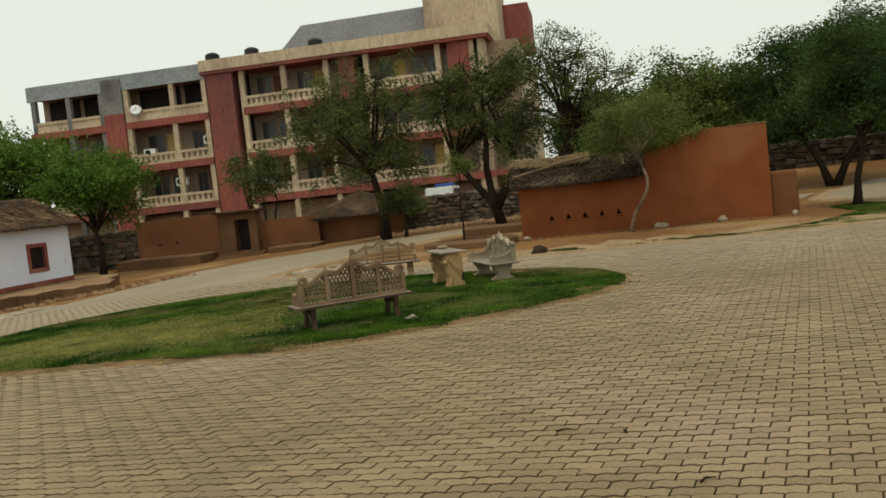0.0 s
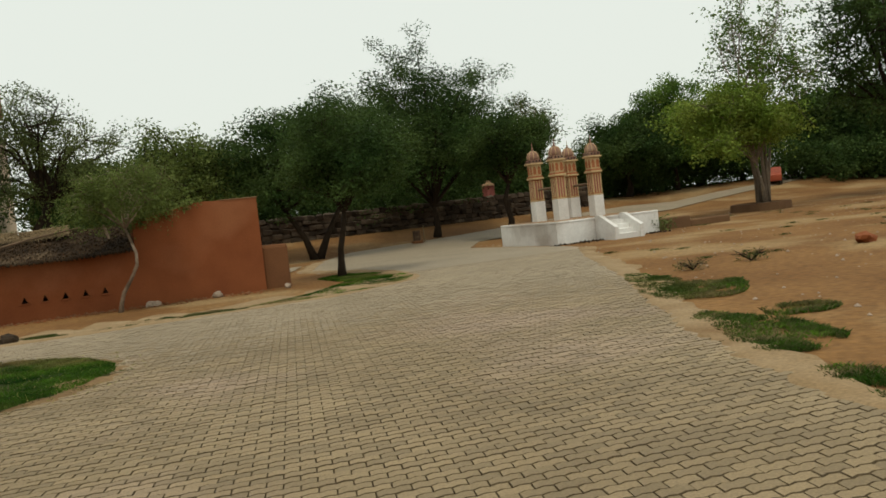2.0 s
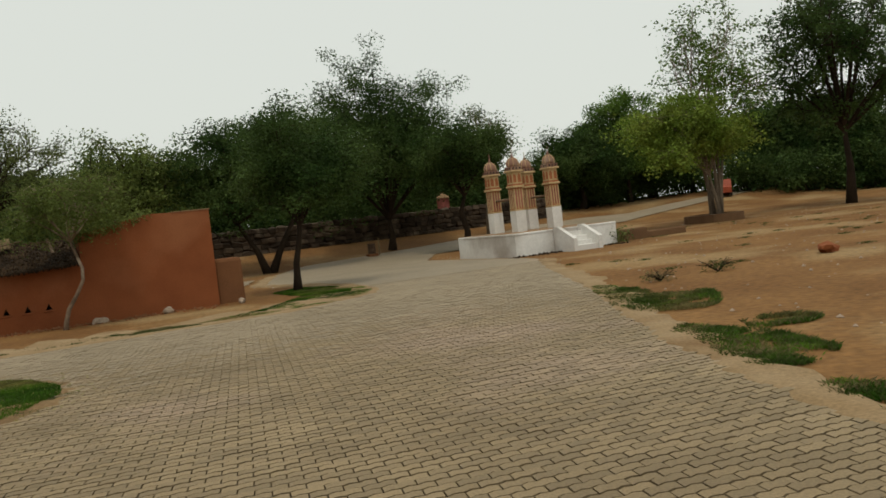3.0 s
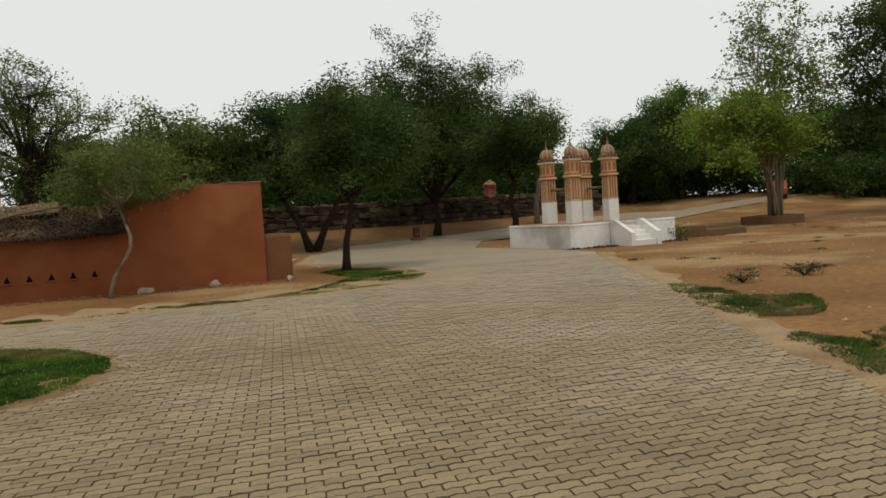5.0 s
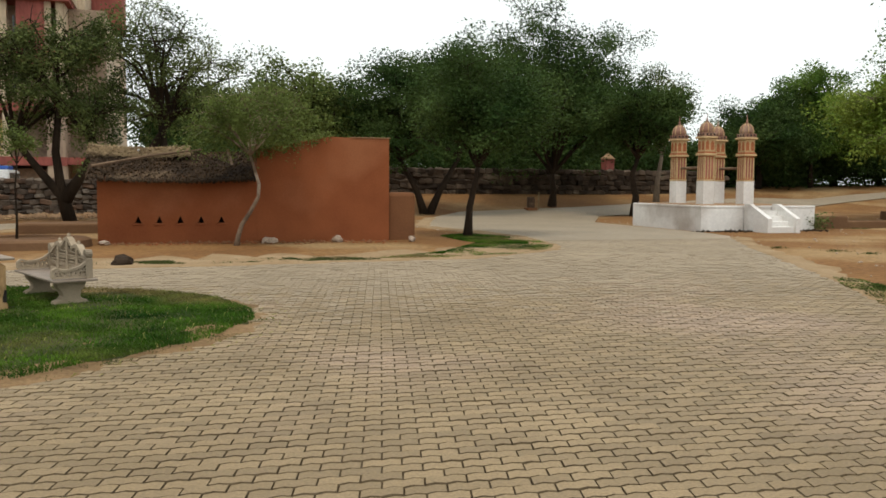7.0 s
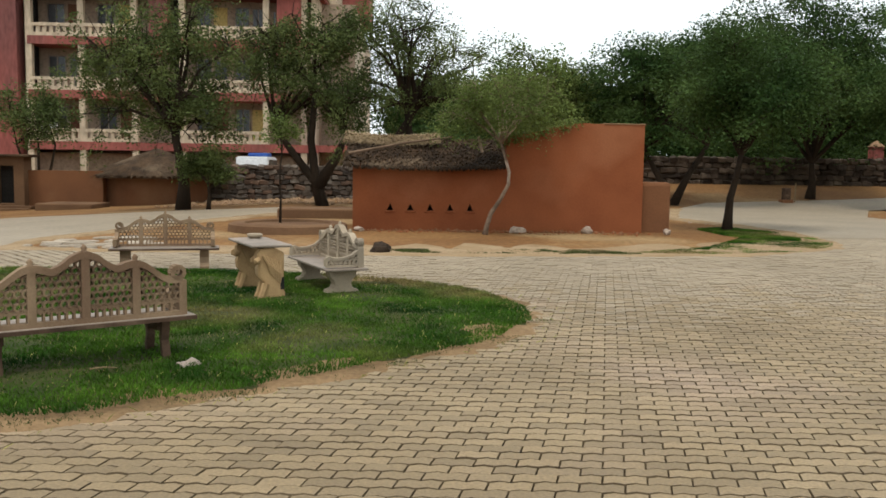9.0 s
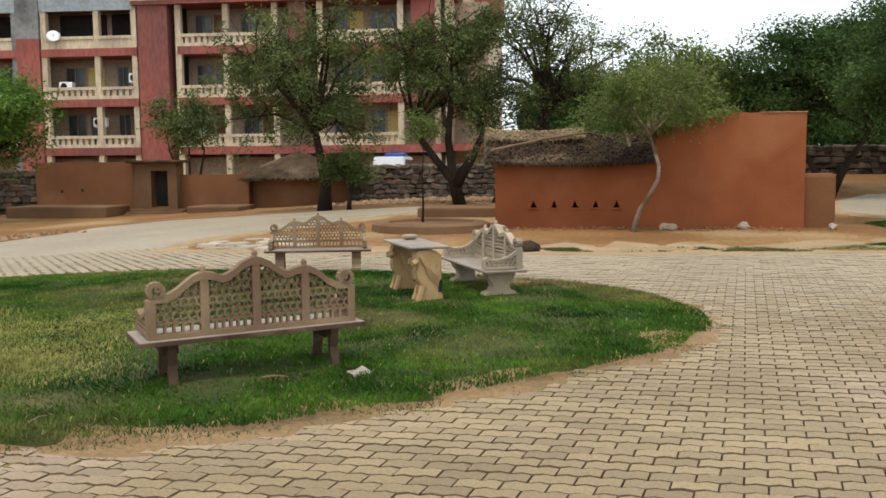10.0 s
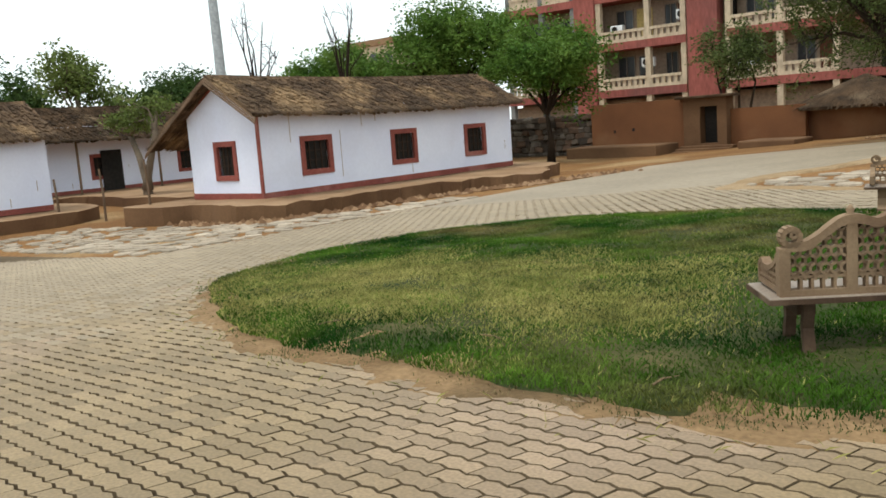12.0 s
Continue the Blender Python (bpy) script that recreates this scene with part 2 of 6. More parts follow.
def box(bm, x0, x1, y0, y1, z0, z1, bevel=0.0):
    r = bmesh.ops.create_cube(bm, size=1.0, matrix=Matrix.Translation(((x0 + x1) / 2, (y0 + y1) / 2, (z0 + z1) / 2)) @ Matrix.Diagonal((abs(x1 - x0), abs(y1 - y0), abs(z1 - z0), 1)))
    if bevel:
        bmesh.ops.bevel(bm, geom=list({e for v in r["verts"] for e in v.link_edges}), offset=bevel, segments=2, affect="EDGES", profile=0.5)
    return r["verts"]


def boxes(*dims, bevel=0.0):
    bm = bmesh.new()
    for d in dims:
        box(bm, *d, bevel=bevel)
    return bm


def tube(bm, pts, radii, n=7, cap=True):
    pts = [Vector(p) for p in pts]
    rings = []
    for i, p in enumerate(pts):
        d = (pts[min(i + 1, len(pts) - 1)] - pts[max(i - 1, 0)]).normalized()
        u = d.orthogonal().normalized() if abs(d.z) < 0.95 else (Vector((1, 0, 0)) - d * d.x).normalized()
        if i and rings:
            u = (rings[-1][1] - d * rings[-1][1].dot(d)).normalized()
        w = d.cross(u)
        r = radii[i] if isinstance(radii, (list, tuple)) else radii
        rings.append(([bm.verts.new(p + (u * math.cos(a) + w * math.sin(a)) * r) for a in (2 * math.pi * k / n for k in range(n))], u))
    for (a, _), (b, _) in zip(rings, rings[1:]):
        for k in range(n):
            bm.faces.new((a[k], a[(k + 1) % n], b[(k + 1) % n], b[k]))
    if cap:
        bm.faces.new(rings[0][0][::-1])
        bm.faces.new(rings[-1][0])


def prism(bm, pts, y0, y1):
    """A polygon given in x and z, extruded along y."""
    a = [bm.verts.new((x, y0, z)) for x, z in pts]
    b = [bm.verts.new((x, y1, z)) for x, z in pts]
    bm.faces.new(a)
    bm.faces.new(b[::-1])
    for i in range(len(pts)):
        j = (i + 1) % len(pts)
        bm.faces.new((a[j], a[i], b[i], b[j]))


def lathe(bm, prof, n=16, at=(0, 0, 0), square=False):
    rings = []
    for r, z in prof:
        rings.append([bm.verts.new((at[0] + r * math.cos(2 * math.pi * (k + 0.5) / n), at[1] + r * math.sin(2 * math.pi * (k + 0.5) / n), at[2] + z)) for k in range(n)])
    for a, b in zip(rings, rings[1:]):
        for k in range(n):
            bm.faces.new((a[k], a[(k + 1) % n], b[(k + 1) % n], b[k]))
    bm.faces.new(rings[0][::-1])
    bm.faces.new(rings[-1])


def step(a, b, v):
    t = min(max((v - a) / (b - a), 0.0), 1.0)
    return t * t * (3 - 2 * t)


def land(x, y):
    """Height of the ground: level court, sinking to the west, rising to a bank in the north-east."""
    w = min(max(-x - 5, 0), 15)
    h = -0.046 * (w * w / 4 if w < 2 else w - 1)
    h += 1.25 * step(42, 54, y) * step(-3, 5, x)
    h += 0.014 * min(max(x - 24, 0), 30) * step(33, 44, y)
    return h


def inside(poly, x, y):
    c = False
    j = len(poly) - 1
    for i in range(len(poly)):
        (xi, yi), (xj, yj) = poly[i], poly[j]
        if (yi > y) != (yj > y) and x < (xj - xi) * (y - yi) / (yj - yi) + xi:
            c = not c
        j = i
    return c


def smooth_loop(pts, per=6, wob=0.0, seed=0):
    """Closed Catmull-Rom curve through points, with an uneven edge."""
    out, n = [], len(pts)
    for i in range(n):
        p0, p1, p2, p3 = (Vector(pts[(i + k - 1) % n]) for k in range(4))
        for s in range(per):
            t = s / per
            v = 0.5 * (2 * p1 + (p2 - p0) * t + (2 * p0 - 5 * p1 + 4 * p2 - p3) * t * t + (3 * p1 - p0 - 3 * p2 + p3) * t ** 3)
            if wob:
                v = v + Vector((noise.noise((v.x * 2.3, v.y * 2.3, seed)), noise.noise((v.x * 2.3, v.y * 2.3, seed + 9)))) * wob
            out.append((v.x, v.y))
    return out


def sheet(name, poly, lift, material, cell=1.0, dome=0.0, kind="structure", label="", category="", rough=0.0, ramp=0.5):
    """A triangulated patch of ground inside an outline, that follows the land."""
    from mathutils.geometry import delaunay_2d_cdt
    xs, ys = [p[0] for p in poly], [p[1] for p in poly]
    pts = [Vector(p) for p in poly]
    k = len(pts)
    x = min(xs) + cell / 2
    while x < max(xs):
        y = min(ys) + cell / 2
        while y < max(ys):
            if inside(poly, x, y):
                pts.append(Vector((x + random.uniform(-0.2, 0.2) * cell, y + random.uniform(-0.2, 0.2) * cell)))
            y += cell
        x += cell
    v, _, f, _, _, _ = delaunay_2d_cdt(pts, [(i, (i + 1) % k) for i in range(k)], [], 1, 1e-4)
    edge = [Vector(p) for p in poly]
    verts = []
    for p in v:
        up = lift
        if dome or rough:
            d = min((p - e).length for e in edge)
            up += dome * min(d / ramp, 1.0) + rough * noise.noise((p.x * 1.7, p.y * 1.7, 3)) * min(d / 0.3, 1)
            if dome and d < 0.02:
                up = lift - 0.03
        verts.append((p.x, p.y, land(p.x, p.y) + up))
    ob = pydata(name, verts, f, material, smooth=True)
    return tagged(ob, label, category, kind=kind)


def blades(name, pts, height, width, material, label, category, lean=0.5, parent=None):
    """Thin bent blades at (x, y, z), two triangles each, as one mass."""
    rng = np.random.default_rng(len(pts))
    p = np.array(pts, dtype=float)
    n = len(p)
    a = rng.uniform(0, 2 * np.pi, n)
    h = height * rng.uniform(0.45, 1.25, n)
    d = np.stack([np.cos(a), np.sin(a), np.zeros(n)], 1)
    s = np.stack([-np.sin(a), np.cos(a), np.zeros(n)], 1) * (width * rng.uniform(0.6, 1.3, n))[:, None]
    ln = (lean * rng.uniform(0.1, 1.2, n) * h)[:, None]
    up = np.array([0, 0, 1.0])
    v = np.concatenate([p - s, p + s, p + d * ln * 0.35 + up * (h * 0.6)[:, None] + s * 0.7, p + d * ln + up * h[:, None]], 0)
    i = np.arange(n)
    f = np.concatenate([np.stack([i, i + n, i + 2 * n], 1), np.stack([i, i + 2 * n, i + 3 * n], 1)], 0)
    ob = pydata(name, v.tolist(), f.tolist(), material, parent)
    return tagged(ob, label, category, kind="stuff")


# ---- ground ----
COURT = [(4.2, -16), (4.3, 4.0), (4.8, 5.8), (5.2, 6.8), (6.1, 8.7), (7.3, 11.0), (9.6, 15.0), (12.3, 20.4), (14.6, 24.4), (15.2, 26.6), (15.2, 34.0), (18.5, 40.0), (30, 44), (29, 47.5), (20, 45.6),
         (13, 44), (10, 39), (7.6, 32), (8.2, 29), (8.6, 25.9), (8.1, 22.4), (7.3, 20.9), (5.2, 19.4), (3.0, 19.2), (0.0, 18.85), (-3.7, 18.9), (-5.7, 19.0), (-8.2, 20.2), (-8.4, 22.5),
         (-7.0, 26.5), (-4.6, 32.3), (7.4, 33.4), (8.8, 37.3), (-4, 36.5), (-9.3, 35.3), (-13.9, 33.7), (-15.2, 31.0), (-14.7, 28.7), (-14.9, 25.0), (-14.8, 18.0), (-14.6, 14.4), (-14.8, 12.8), (-22, 12.6), (-30, 8), (-30, -16)]
bm = bmesh.new()
gx = [-400, -200, -120, -80] + [-60 + i for i in range(136)] + [80, 120, 200, 400]
gy = [-300, -120, -60, -30] + [-20 + i for i in range(100)] + [90, 120, 200, 400, 900]
gv = [[bm.verts.new((x, y, land(x, y) - (0.05 if inside(COURT, x, y) else 0.03) + 0.006 * noise.noise((x * 0.6, y * 0.6, 1)))) for y in gy] for x in gx]
for i in range(len(gx) - 1):
    for j in range(len(gy) - 1):
        bm.faces.new((gv[i][j], gv[i + 1][j], gv[i + 1][j + 1], gv[i][j + 1]))
tagged(mesh_ob("ground", bm, DIRT, True), "bare sandy brown earth with scattered litter", "ground", kind="structure")

ISLE = [(0.35, 13.0), (0.05, 11.9), (-0.6, 11.05), (-1.7, 10.1), (-2.5, 9.5), (-3.4, 9.05), (-4.0, 8.95), (-5.4, 8.95), (-6.9, 9.1), (-8.3, 9.75), (-9.6, 10.6), (-10.3, 11.5), (-10.75, 13.4), (-10.2, 15.1),
        (-8.9, 16.1), (-7.2, 16.35), (-5.0, 16.3), (-3.0, 16.1), (-1.2, 15.5), (-0.1, 14.5)]
isle = smooth_loop(ISLE, 6, 0.10, 2)
isle_rim = smooth_loop([(x + (x + 4.8) * 0.045, y + (y - 12.5) * 0.082) for x, y in ISLE], 6, 0.13, 5)
BED = COURT[:9] + [(8.5, 24.6)] + COURT[20:28] + [(-8.3, 21.2), (-14.8, 19.4)] + COURT[39:]
sheet("pavement", BED, -0.022, JOINT, 1.5, label="sand-filled bed under the interlocking pavers", category="pavement")
FARCOURT = [(13.6, 23.0), (14.9, 25.0), (15.2, 26.6), (15.2, 34.0), (18.5, 40.0), (30, 44), (29, 47.5), (20, 45.6), (13, 44), (10, 39), (7.6, 32), (8.2, 29), (8.6, 25.9), (8.2, 23.0)]
sheet("road", FARCOURT, -0.008, ROAD, 1.0, label="grey block-paved road running to the back", category="road")
sheet("road_west", [(-14.75, 18.5), (-8.2, 20.25), (-8.4, 22.5), (-7.0, 26.5), (-4.6, 32.3), (7.4, 33.4), (8.8, 37.3), (-4, 36.5), (-9.3, 35.3), (-13.9, 33.7), (-15.2, 31.0), (-14.7, 28.7), (-14.9, 25.0)], -0.008, ROAD, 1.0,
      label="grey block-paved road past the village houses", category="road")
sheet("soil_rim", isle_rim, -0.008, WETSOIL, 0.2, dome=0.036, rough=0.04, label="worn sandy rim spilling over the pavers", category="soil")
sheet("lawn_soil", isle, 0.012, TURF, 0.3, dome=0.03, rough=0.03, label="soil of the round lawn island", category="lawn")



def drift(name, line, w_in, w_out, label, seed, rough=0.02):
    """Sand that has crept over the edge of the pavers, along an open line."""
    out = []
    for s, w in ((1, w_in), (-1, w_out)):
        row = []
        for i, q in enumerate(line):
            a, b = Vector(line[max(i - 1, 0)]), Vector(line[min(i + 1, len(line) - 1)])
            d = (b - a).normalized()
            n = Vector((-d.y, d.x)) * s
            k = w * (0.55 + 0.9 * abs(noise.noise((q[0] * 0.9 + seed, q[1] * 0.9, s))))
            row.append((q[0] + n.x * k, q[1] + n.y * k))
        out += row if s > 0 else row[::-1]
    return sheet(name, out, -0.014, SAND, 0.16, dome=0.026, rough=rough, ramp=0.09, label=label, category="sand")


def dense(pts, gap=0.6):
    out = []
    for (ax, ay), (bx, by) in zip(pts, pts[1:]):
        n = max(1, int(math.hypot(bx - ax, by - ay) / gap))
        out += [(ax + (bx - ax) * i / n, ay + (by - ay) * i / n) for i in range(n)]
    return out + [pts[-1]]


drift("sand_edge_east", dense(COURT[1:9], 0.3), 0.17, 0.55, "sand washed over the straight paving edge", 1, 0.008)
drift("sand_edge_west", dense(COURT[26:31]), 0.3, 0.5, "sand over the road edge", 3)
drift("sand_edge_road", dense(COURT[16:22]), 0.35, 0.45, "sand over the inner road edge", 5)
drift("sand_edge_north", dense(COURT[20:27]), 0.3, 2.2, "pale sand over the paving edge before the hut", 2, 0.006)
sheet("road_east", [(29.2, 43.9), (33.8, 44.4), (38, 46), (43.4, 47.6), (52, 50), (51, 52), (45.7, 49.6), (41, 48.6), (36.3, 47.2), (32.9, 47.9), (28.6, 47.5)], 0.012, ROAD, 1.0, label="narrow grey paved path rising behind the platform", category="road")

# ---- trees ----
def leaf_mass(name, centres, radii, per, size, material, parent, flat=0.75, seed=1, droop=0.0):
    rng = np.random.default_rng(seed)
    c = np.repeat(np.array(centres), per, 0)
    r = np.repeat(np.array(radii), per, 0)
    n = len(c)
    g = rng.normal(0, 0.5, (n, 3))
    g *= np.minimum(1, 0.95 / (np.linalg.norm(g, axis=1) + 1e-6))[:, None]
    g[:, 2] *= flat
    p = c + g * r[:, None]
    p[:, 2] -= droop * np.abs(rng.normal(0, 1, n))
    d = rng.normal(0, 1, (n, 3))
    d[:, 2] = d[:, 2] * 0.6 - 0.2
    d /= np.linalg.norm(d, axis=1)[:, None]
    s = np.cross(d, rng.normal(0, 1, (n, 3)))
    s /= np.linalg.norm(s, axis=1)[:, None] + 1e-6
    ln = size * rng.uniform(0.6, 1.4, n)[:, None]
    v = np.concatenate([p, p + d * ln * 0.5 + s * ln * 0.26, p + d * ln, p + d * ln * 0.5 - s * ln * 0.26], 0)
    i = np.arange(n)
    return pydata(name, v.tolist(), np.stack([i, i + n, i + 2 * n, i + 3 * n], 1).tolist(), material, parent)


def tree(base, trunk, r0, centre, rad, label, leafm, barkm=None, limbs=7, subs=9, per=60, leaf=0.16, clump=0.6, seed=1, stems=None, bare=0.0, category="tree", flat=0.75, droop=0.0, group=""):
    """Trunk through offsets from its base, limbs to points in an ellipsoid, twigs from them, and leaf clumps at their ends."""
    rng = random.Random(seed)
    barkm = barkm or BARK
    z0 = land(base[0], base[1]) - 0.1
    t = thing("tree" if category == "tree" else category, pose(base[0], base[1], z0), label, category, group)
    bmt = bmesh.new()
    stems = stems or [trunk]
    centres, radii = [], []
    tops = []
    for st in stems:
        pts = [Vector(p) for p in st]
        k = len(pts)
        tube(bmt, pts, [r0 * (1.25 if i == 0 else 1 - 0.5 * i / (k - 1)) for i in range(k)], 9)
        tops.append(pts[-1])
    c, rd = Vector(centre), Vector(rad)
    bml = bmesh.new()
    for i in range(limbs):
        a = 2 * math.pi * (i + rng.random() * 0.6) / limbs
        e = rng.uniform(-0.35, 0.95)
        q = math.sqrt(max(0, 1 - min(e * e, 0.98))) * rng.uniform(0.45, 0.85)
        end = c + Vector((math.cos(a) * q * rd.x, math.sin(a) * q * rd.y, e * 0.78 * rd.z))
        start = tops[i % len(tops)]
        mid = start.lerp(end, 0.5) + Vector((rng.uniform(-0.3, 0.3), rng.uniform(-0.3, 0.3), 0.12 * (end - start).length))
        lp = [start, start.lerp(mid, 0.55) + Vector((0, 0, 0.05)), mid, end]
        tube(bml, lp, [r0 * 0.42, r0 * 0.33, r0 * 0.22, r0 * 0.09], 6, False)
        for s in range(subs):
            f = rng.uniform(0.35, 1.0)
            o = mid.lerp(end, (f - 0.35) / 0.65)
            dr = Vector((rng.gauss(0, 1), rng.gauss(0, 1), rng.gauss(0.25, 0.7))).normalized()
            tip = o + Vector((dr.x * rd.x, dr.y * rd.y, dr.z * rd.z)) * rng.uniform(0.18, 0.5)
            w = tip - c
            m = math.sqrt((w.x / rd.x) ** 2 + (w.y / rd.y) ** 2 + (w.z / rd.z) ** 2)
            q = 2.1 / (rd.x + rd.z)
            lim = 0.98 + 0.62 * noise.noise((tip.x * q * 2 + seed, tip.y * q * 2, tip.z * q * 2))
            if m > lim:
                tip = c + w * (lim / m)
            tube(bml, [o, o.lerp(tip, 0.5) + Vector((0, 0, 0.08)), tip], [r0 * 0.10, r0 * 0.07, r0 * 0.03], 4, False)
            if rng.random() >= bare:
                centres.append(tip)
                radii.append(clump * rng.uniform(0.6, 1.25))
                centres.append(o.lerp(tip, 0.55))
                radii.append(clump * rng.uniform(0.5, 0.9))
    part("trunk", bmt, barkm, t, smooth=True)
    part("branchwork", bml, barkm, t, smooth=True)
    if centres:
        leaf_mass("crown", [tuple(p) for p in centres], radii, per, leaf, leafm, t, flat, seed, droop)
    return t


tree((7.3, 26.2), [(0, 0, 0), (0.03, 0, 0.5), (0.05, 0, 0.9), (0.2, 0, 1.5), (0.28, 0, 2.0)], 0.125, (0.6, 0.2, 3.4), (2.6, 2.2, 2.4), "dark feathery thorn tree with a bare leaning trunk on grass", LEAF_DARK, limbs=14, subs=16, per=120, leaf=0.085, clump=0.62, seed=3)
tree((18.8, 46.0), [(0, 0, 0), (0.1, 0, 0.8), (0, 0, 1.8)], 0.22, (0.3, 0, 5.6), (5.1, 4.0, 6.0), "tall dark thorn tree with an uneven crown by the road", LEAF_DARK, limbs=17, subs=18, per=150, leaf=0.13, clump=0.95, seed=5)
tree((11.0, 43.0), None, 0.19, (0.4, 0, 4.5), (6.0, 3.8, 3.7), "spreading dark green thorn tree with forked trunks", LEAF_DARK, limbs=16, subs=17, per=150, leaf=0.13, clump=1.0, seed=7, flat=0.38,
     stems=[[(-0.1, 0, 0), (-0.5, 0, 1.2), (-1.3, 0, 2.6)], [(0.1, 0, 0), (0.7, 0, 1.3), (1.6, 0, 2.8)]])
tree((20.6, 40.5), [(0, 0, 0), (0.1, 0, 1), (-0.15, 0, 2), (0.15, 0, 2.8)], 0.19, (0.0, 0, 4.8), (3.1, 2.6, 2.9), "thorn tree with a slim dark trunk beside the road", LEAF_DARK, limbs=12, subs=14, per=120, leaf=0.12, clump=0.78, seed=9)
tree((24.5, 45.0), [(0, 0, 0), (0.05, 0, 1.5), (0.3, 0, 3.0)], 0.18, (0.4, 0, 5.6), (2.3, 2.2, 2.6), "half-bare thorn tree with thin pale foliage", LEAF_MID, GREYBARK, limbs=10, subs=12, per=30, leaf=0.13, clump=0.8, seed=11, bare=0.3)
tree((31.7, 34.5), None, 0.115, (1.0, 0.5, 7.2), (3.6, 3.4, 5.6), "tall broad-leaved tree with a bundle of thin grey stems", LEAF_BROAD, GREYBARK, limbs=22, subs=13, per=24, leaf=0.17, clump=0.6, seed=13, bare=0.5,
     stems=[[(-0.3, 0, 0), (-0.34, 0, 1.5), (-0.6, 0, 3.4), (-0.9, 0, 6.0)], [(0, 0.2, 0), (0.0, 0.2, 2), (0.1, 0.3, 5.0)], [(0.22, -0.1, 0), (0.3, -0.1, 1.6), (0.5, 0, 4.2)], [(-0.1, -0.25, 0), (-0.1, -0.3, 2), (-0.3, -0.5, 5)], [(0.38, 0.1, 0), (0.55, 0.1, 1.4), (1.0, 0.2, 3.4)]])
tree((40.6, 52.2), [(0, 0, 0), (0.0, 0, 1.0), (0, 0, 2.0)], 0.2, (0, 0, 4.4), (5.4, 3.0, 4.3), "leafy tree with low light green branches", LEAF_BRIGHT, BARK, limbs=15, subs=15, per=100, leaf=0.17, clump=0.8, seed=15)
tree((31.4, 34.0), [(0, 0, 0), (-0.1, 0, 1.2), (-0.4, 0, 2.4)], 0.10, (-1.5, 0, 4.1), (4.3, 2.6, 2.7), "leafy young tree with low yellowish branches", LEAF_YELLOW, GREYBARK, limbs=18, subs=15, per=66, leaf=0.15, clump=0.6, seed=16, droop=0.2)
tree((41.0, 34.0), [(0, 0, 0), (0.2, 0, 2), (0, 0, 4.0)], 0.26, (0, 0, 7.2), (6.2, 5.0, 6.4), "tall dark tree at the edge of the open ground", LEAF_DARK, limbs=18, subs=17, per=60, leaf=0.19, clump=0.8, seed=17, bare=0.3)
tree((36.2, 52.0), [(0, 0, 0), (0.2, 0, 0.8), (0, 0, 1.6)], 0.25, (0, 0, 3.0), (4.4, 3.2, 3.6), "low dark tree behind the road", LEAF_DARK, limbs=15, subs=15, per=140, leaf=0.16, clump=1.05, seed=19)
tree((0.9, 24.06), [(0, 0, 0), (0.06, 0, 0.3), (0.14, 0.02, 0.55), (0.34, 0.05, 0.85), (0.53, 0.08, 1.2), (0.55, 0.1, 1.5), (0.46, 0.12, 1.8), (0.36, 0.15, 2.15)], 0.06, (0.45, 0.3, 2.95), (1.75, 1.4, 1.12), "small leaning thorn tree with a pale crooked trunk", LEAF_LIGHT, PATCHBARK, limbs=15, subs=15, per=44, leaf=0.06, clump=0.42, seed=23, droop=0.14, bare=0.08)
tree((-4.2, 38.1), None, 0.21, (-0.6, 0, 4.6), (3.9, 2.8, 4.1), "old tree with a thick black forked trunk", LEAF_MID, limbs=16, subs=13, per=92, leaf=0.11, clump=0.5, seed=25, droop=0.2, bare=0.32,
     stems=[[(0.1, 0, 0), (-0.2, 0, 1.0), (-0.9, 0, 1.9), (-1.7, 0, 3.0)], [(0.1, 0, 0), (-0.2, 0, 1.3), (-0.35, 0, 2.6), (-0.2, 0, 4.2)], [(-0.1, 0, 0.8), (0.6, 0, 1.9), (1.0, 0, 2.8)]])
tree((-9.0, 36.4), [(0, 0, 0), (0.05, 0, 1.0), (-0.1, 0, 2.0), (-0.3, 0, 3.0)], 0.24, (-0.9, 0, 4.3), (4.1, 2.8, 4.2), "leafy grey-green tree with a dark trunk at the roadside", LEAF_MID, limbs=17, subs=13, per=92, leaf=0.11, clump=0.5, seed=27, droop=0.2, bare=0.3)
tree((-8.0, 36.0), [(0, 0, 0), (0.05, 0, 0.6), (0, 0, 1.0)], 0.08, (0.1, 0, 1.5), (1.1, 0.9, 1.1), "low bushy shoot beside the roadside tree", LEAF_MID, limbs=7, subs=8, per=60, leaf=0.1, clump=0.45, seed=28)
tree((-18.4, 46.5), None, 0.09, (-0.2, 0, 4.2), (2.7, 1.8, 2.3), "small many-stemmed tree behind the mud wall", LEAF_MID, limbs=11, subs=11, per=30, leaf=0.14, clump=0.6, seed=29, bare=0.1,
     stems=[[(0, 0, 0), (-0.4, 0, 1.5), (-0.9, 0, 3.0)], [(0, 0, 0), (0.1, 0, 1.6), (0.1, 0, 3.2)], [(0.1, 0, 0), (0.6, 0, 1.6), (0.9, 0, 3.0)]])
tree((-0.9, 39.5), None, 0.24, (0.2, 0, 4.7), (4.6, 2.8, 4.4), "grey-green tree with dark slanting limbs behind the hut", LEAF_MID, limbs=18, subs=13, per=64, leaf=0.11, clump=0.6, seed=31, bare=0.35,
     stems=[[(-1.8, 0, 0), (-1.0, 0, 1.8), (0.4, 0, 4.0)], [(0.5, 0, 0), (0.2, 0, 2), (0, 0, 4)]])
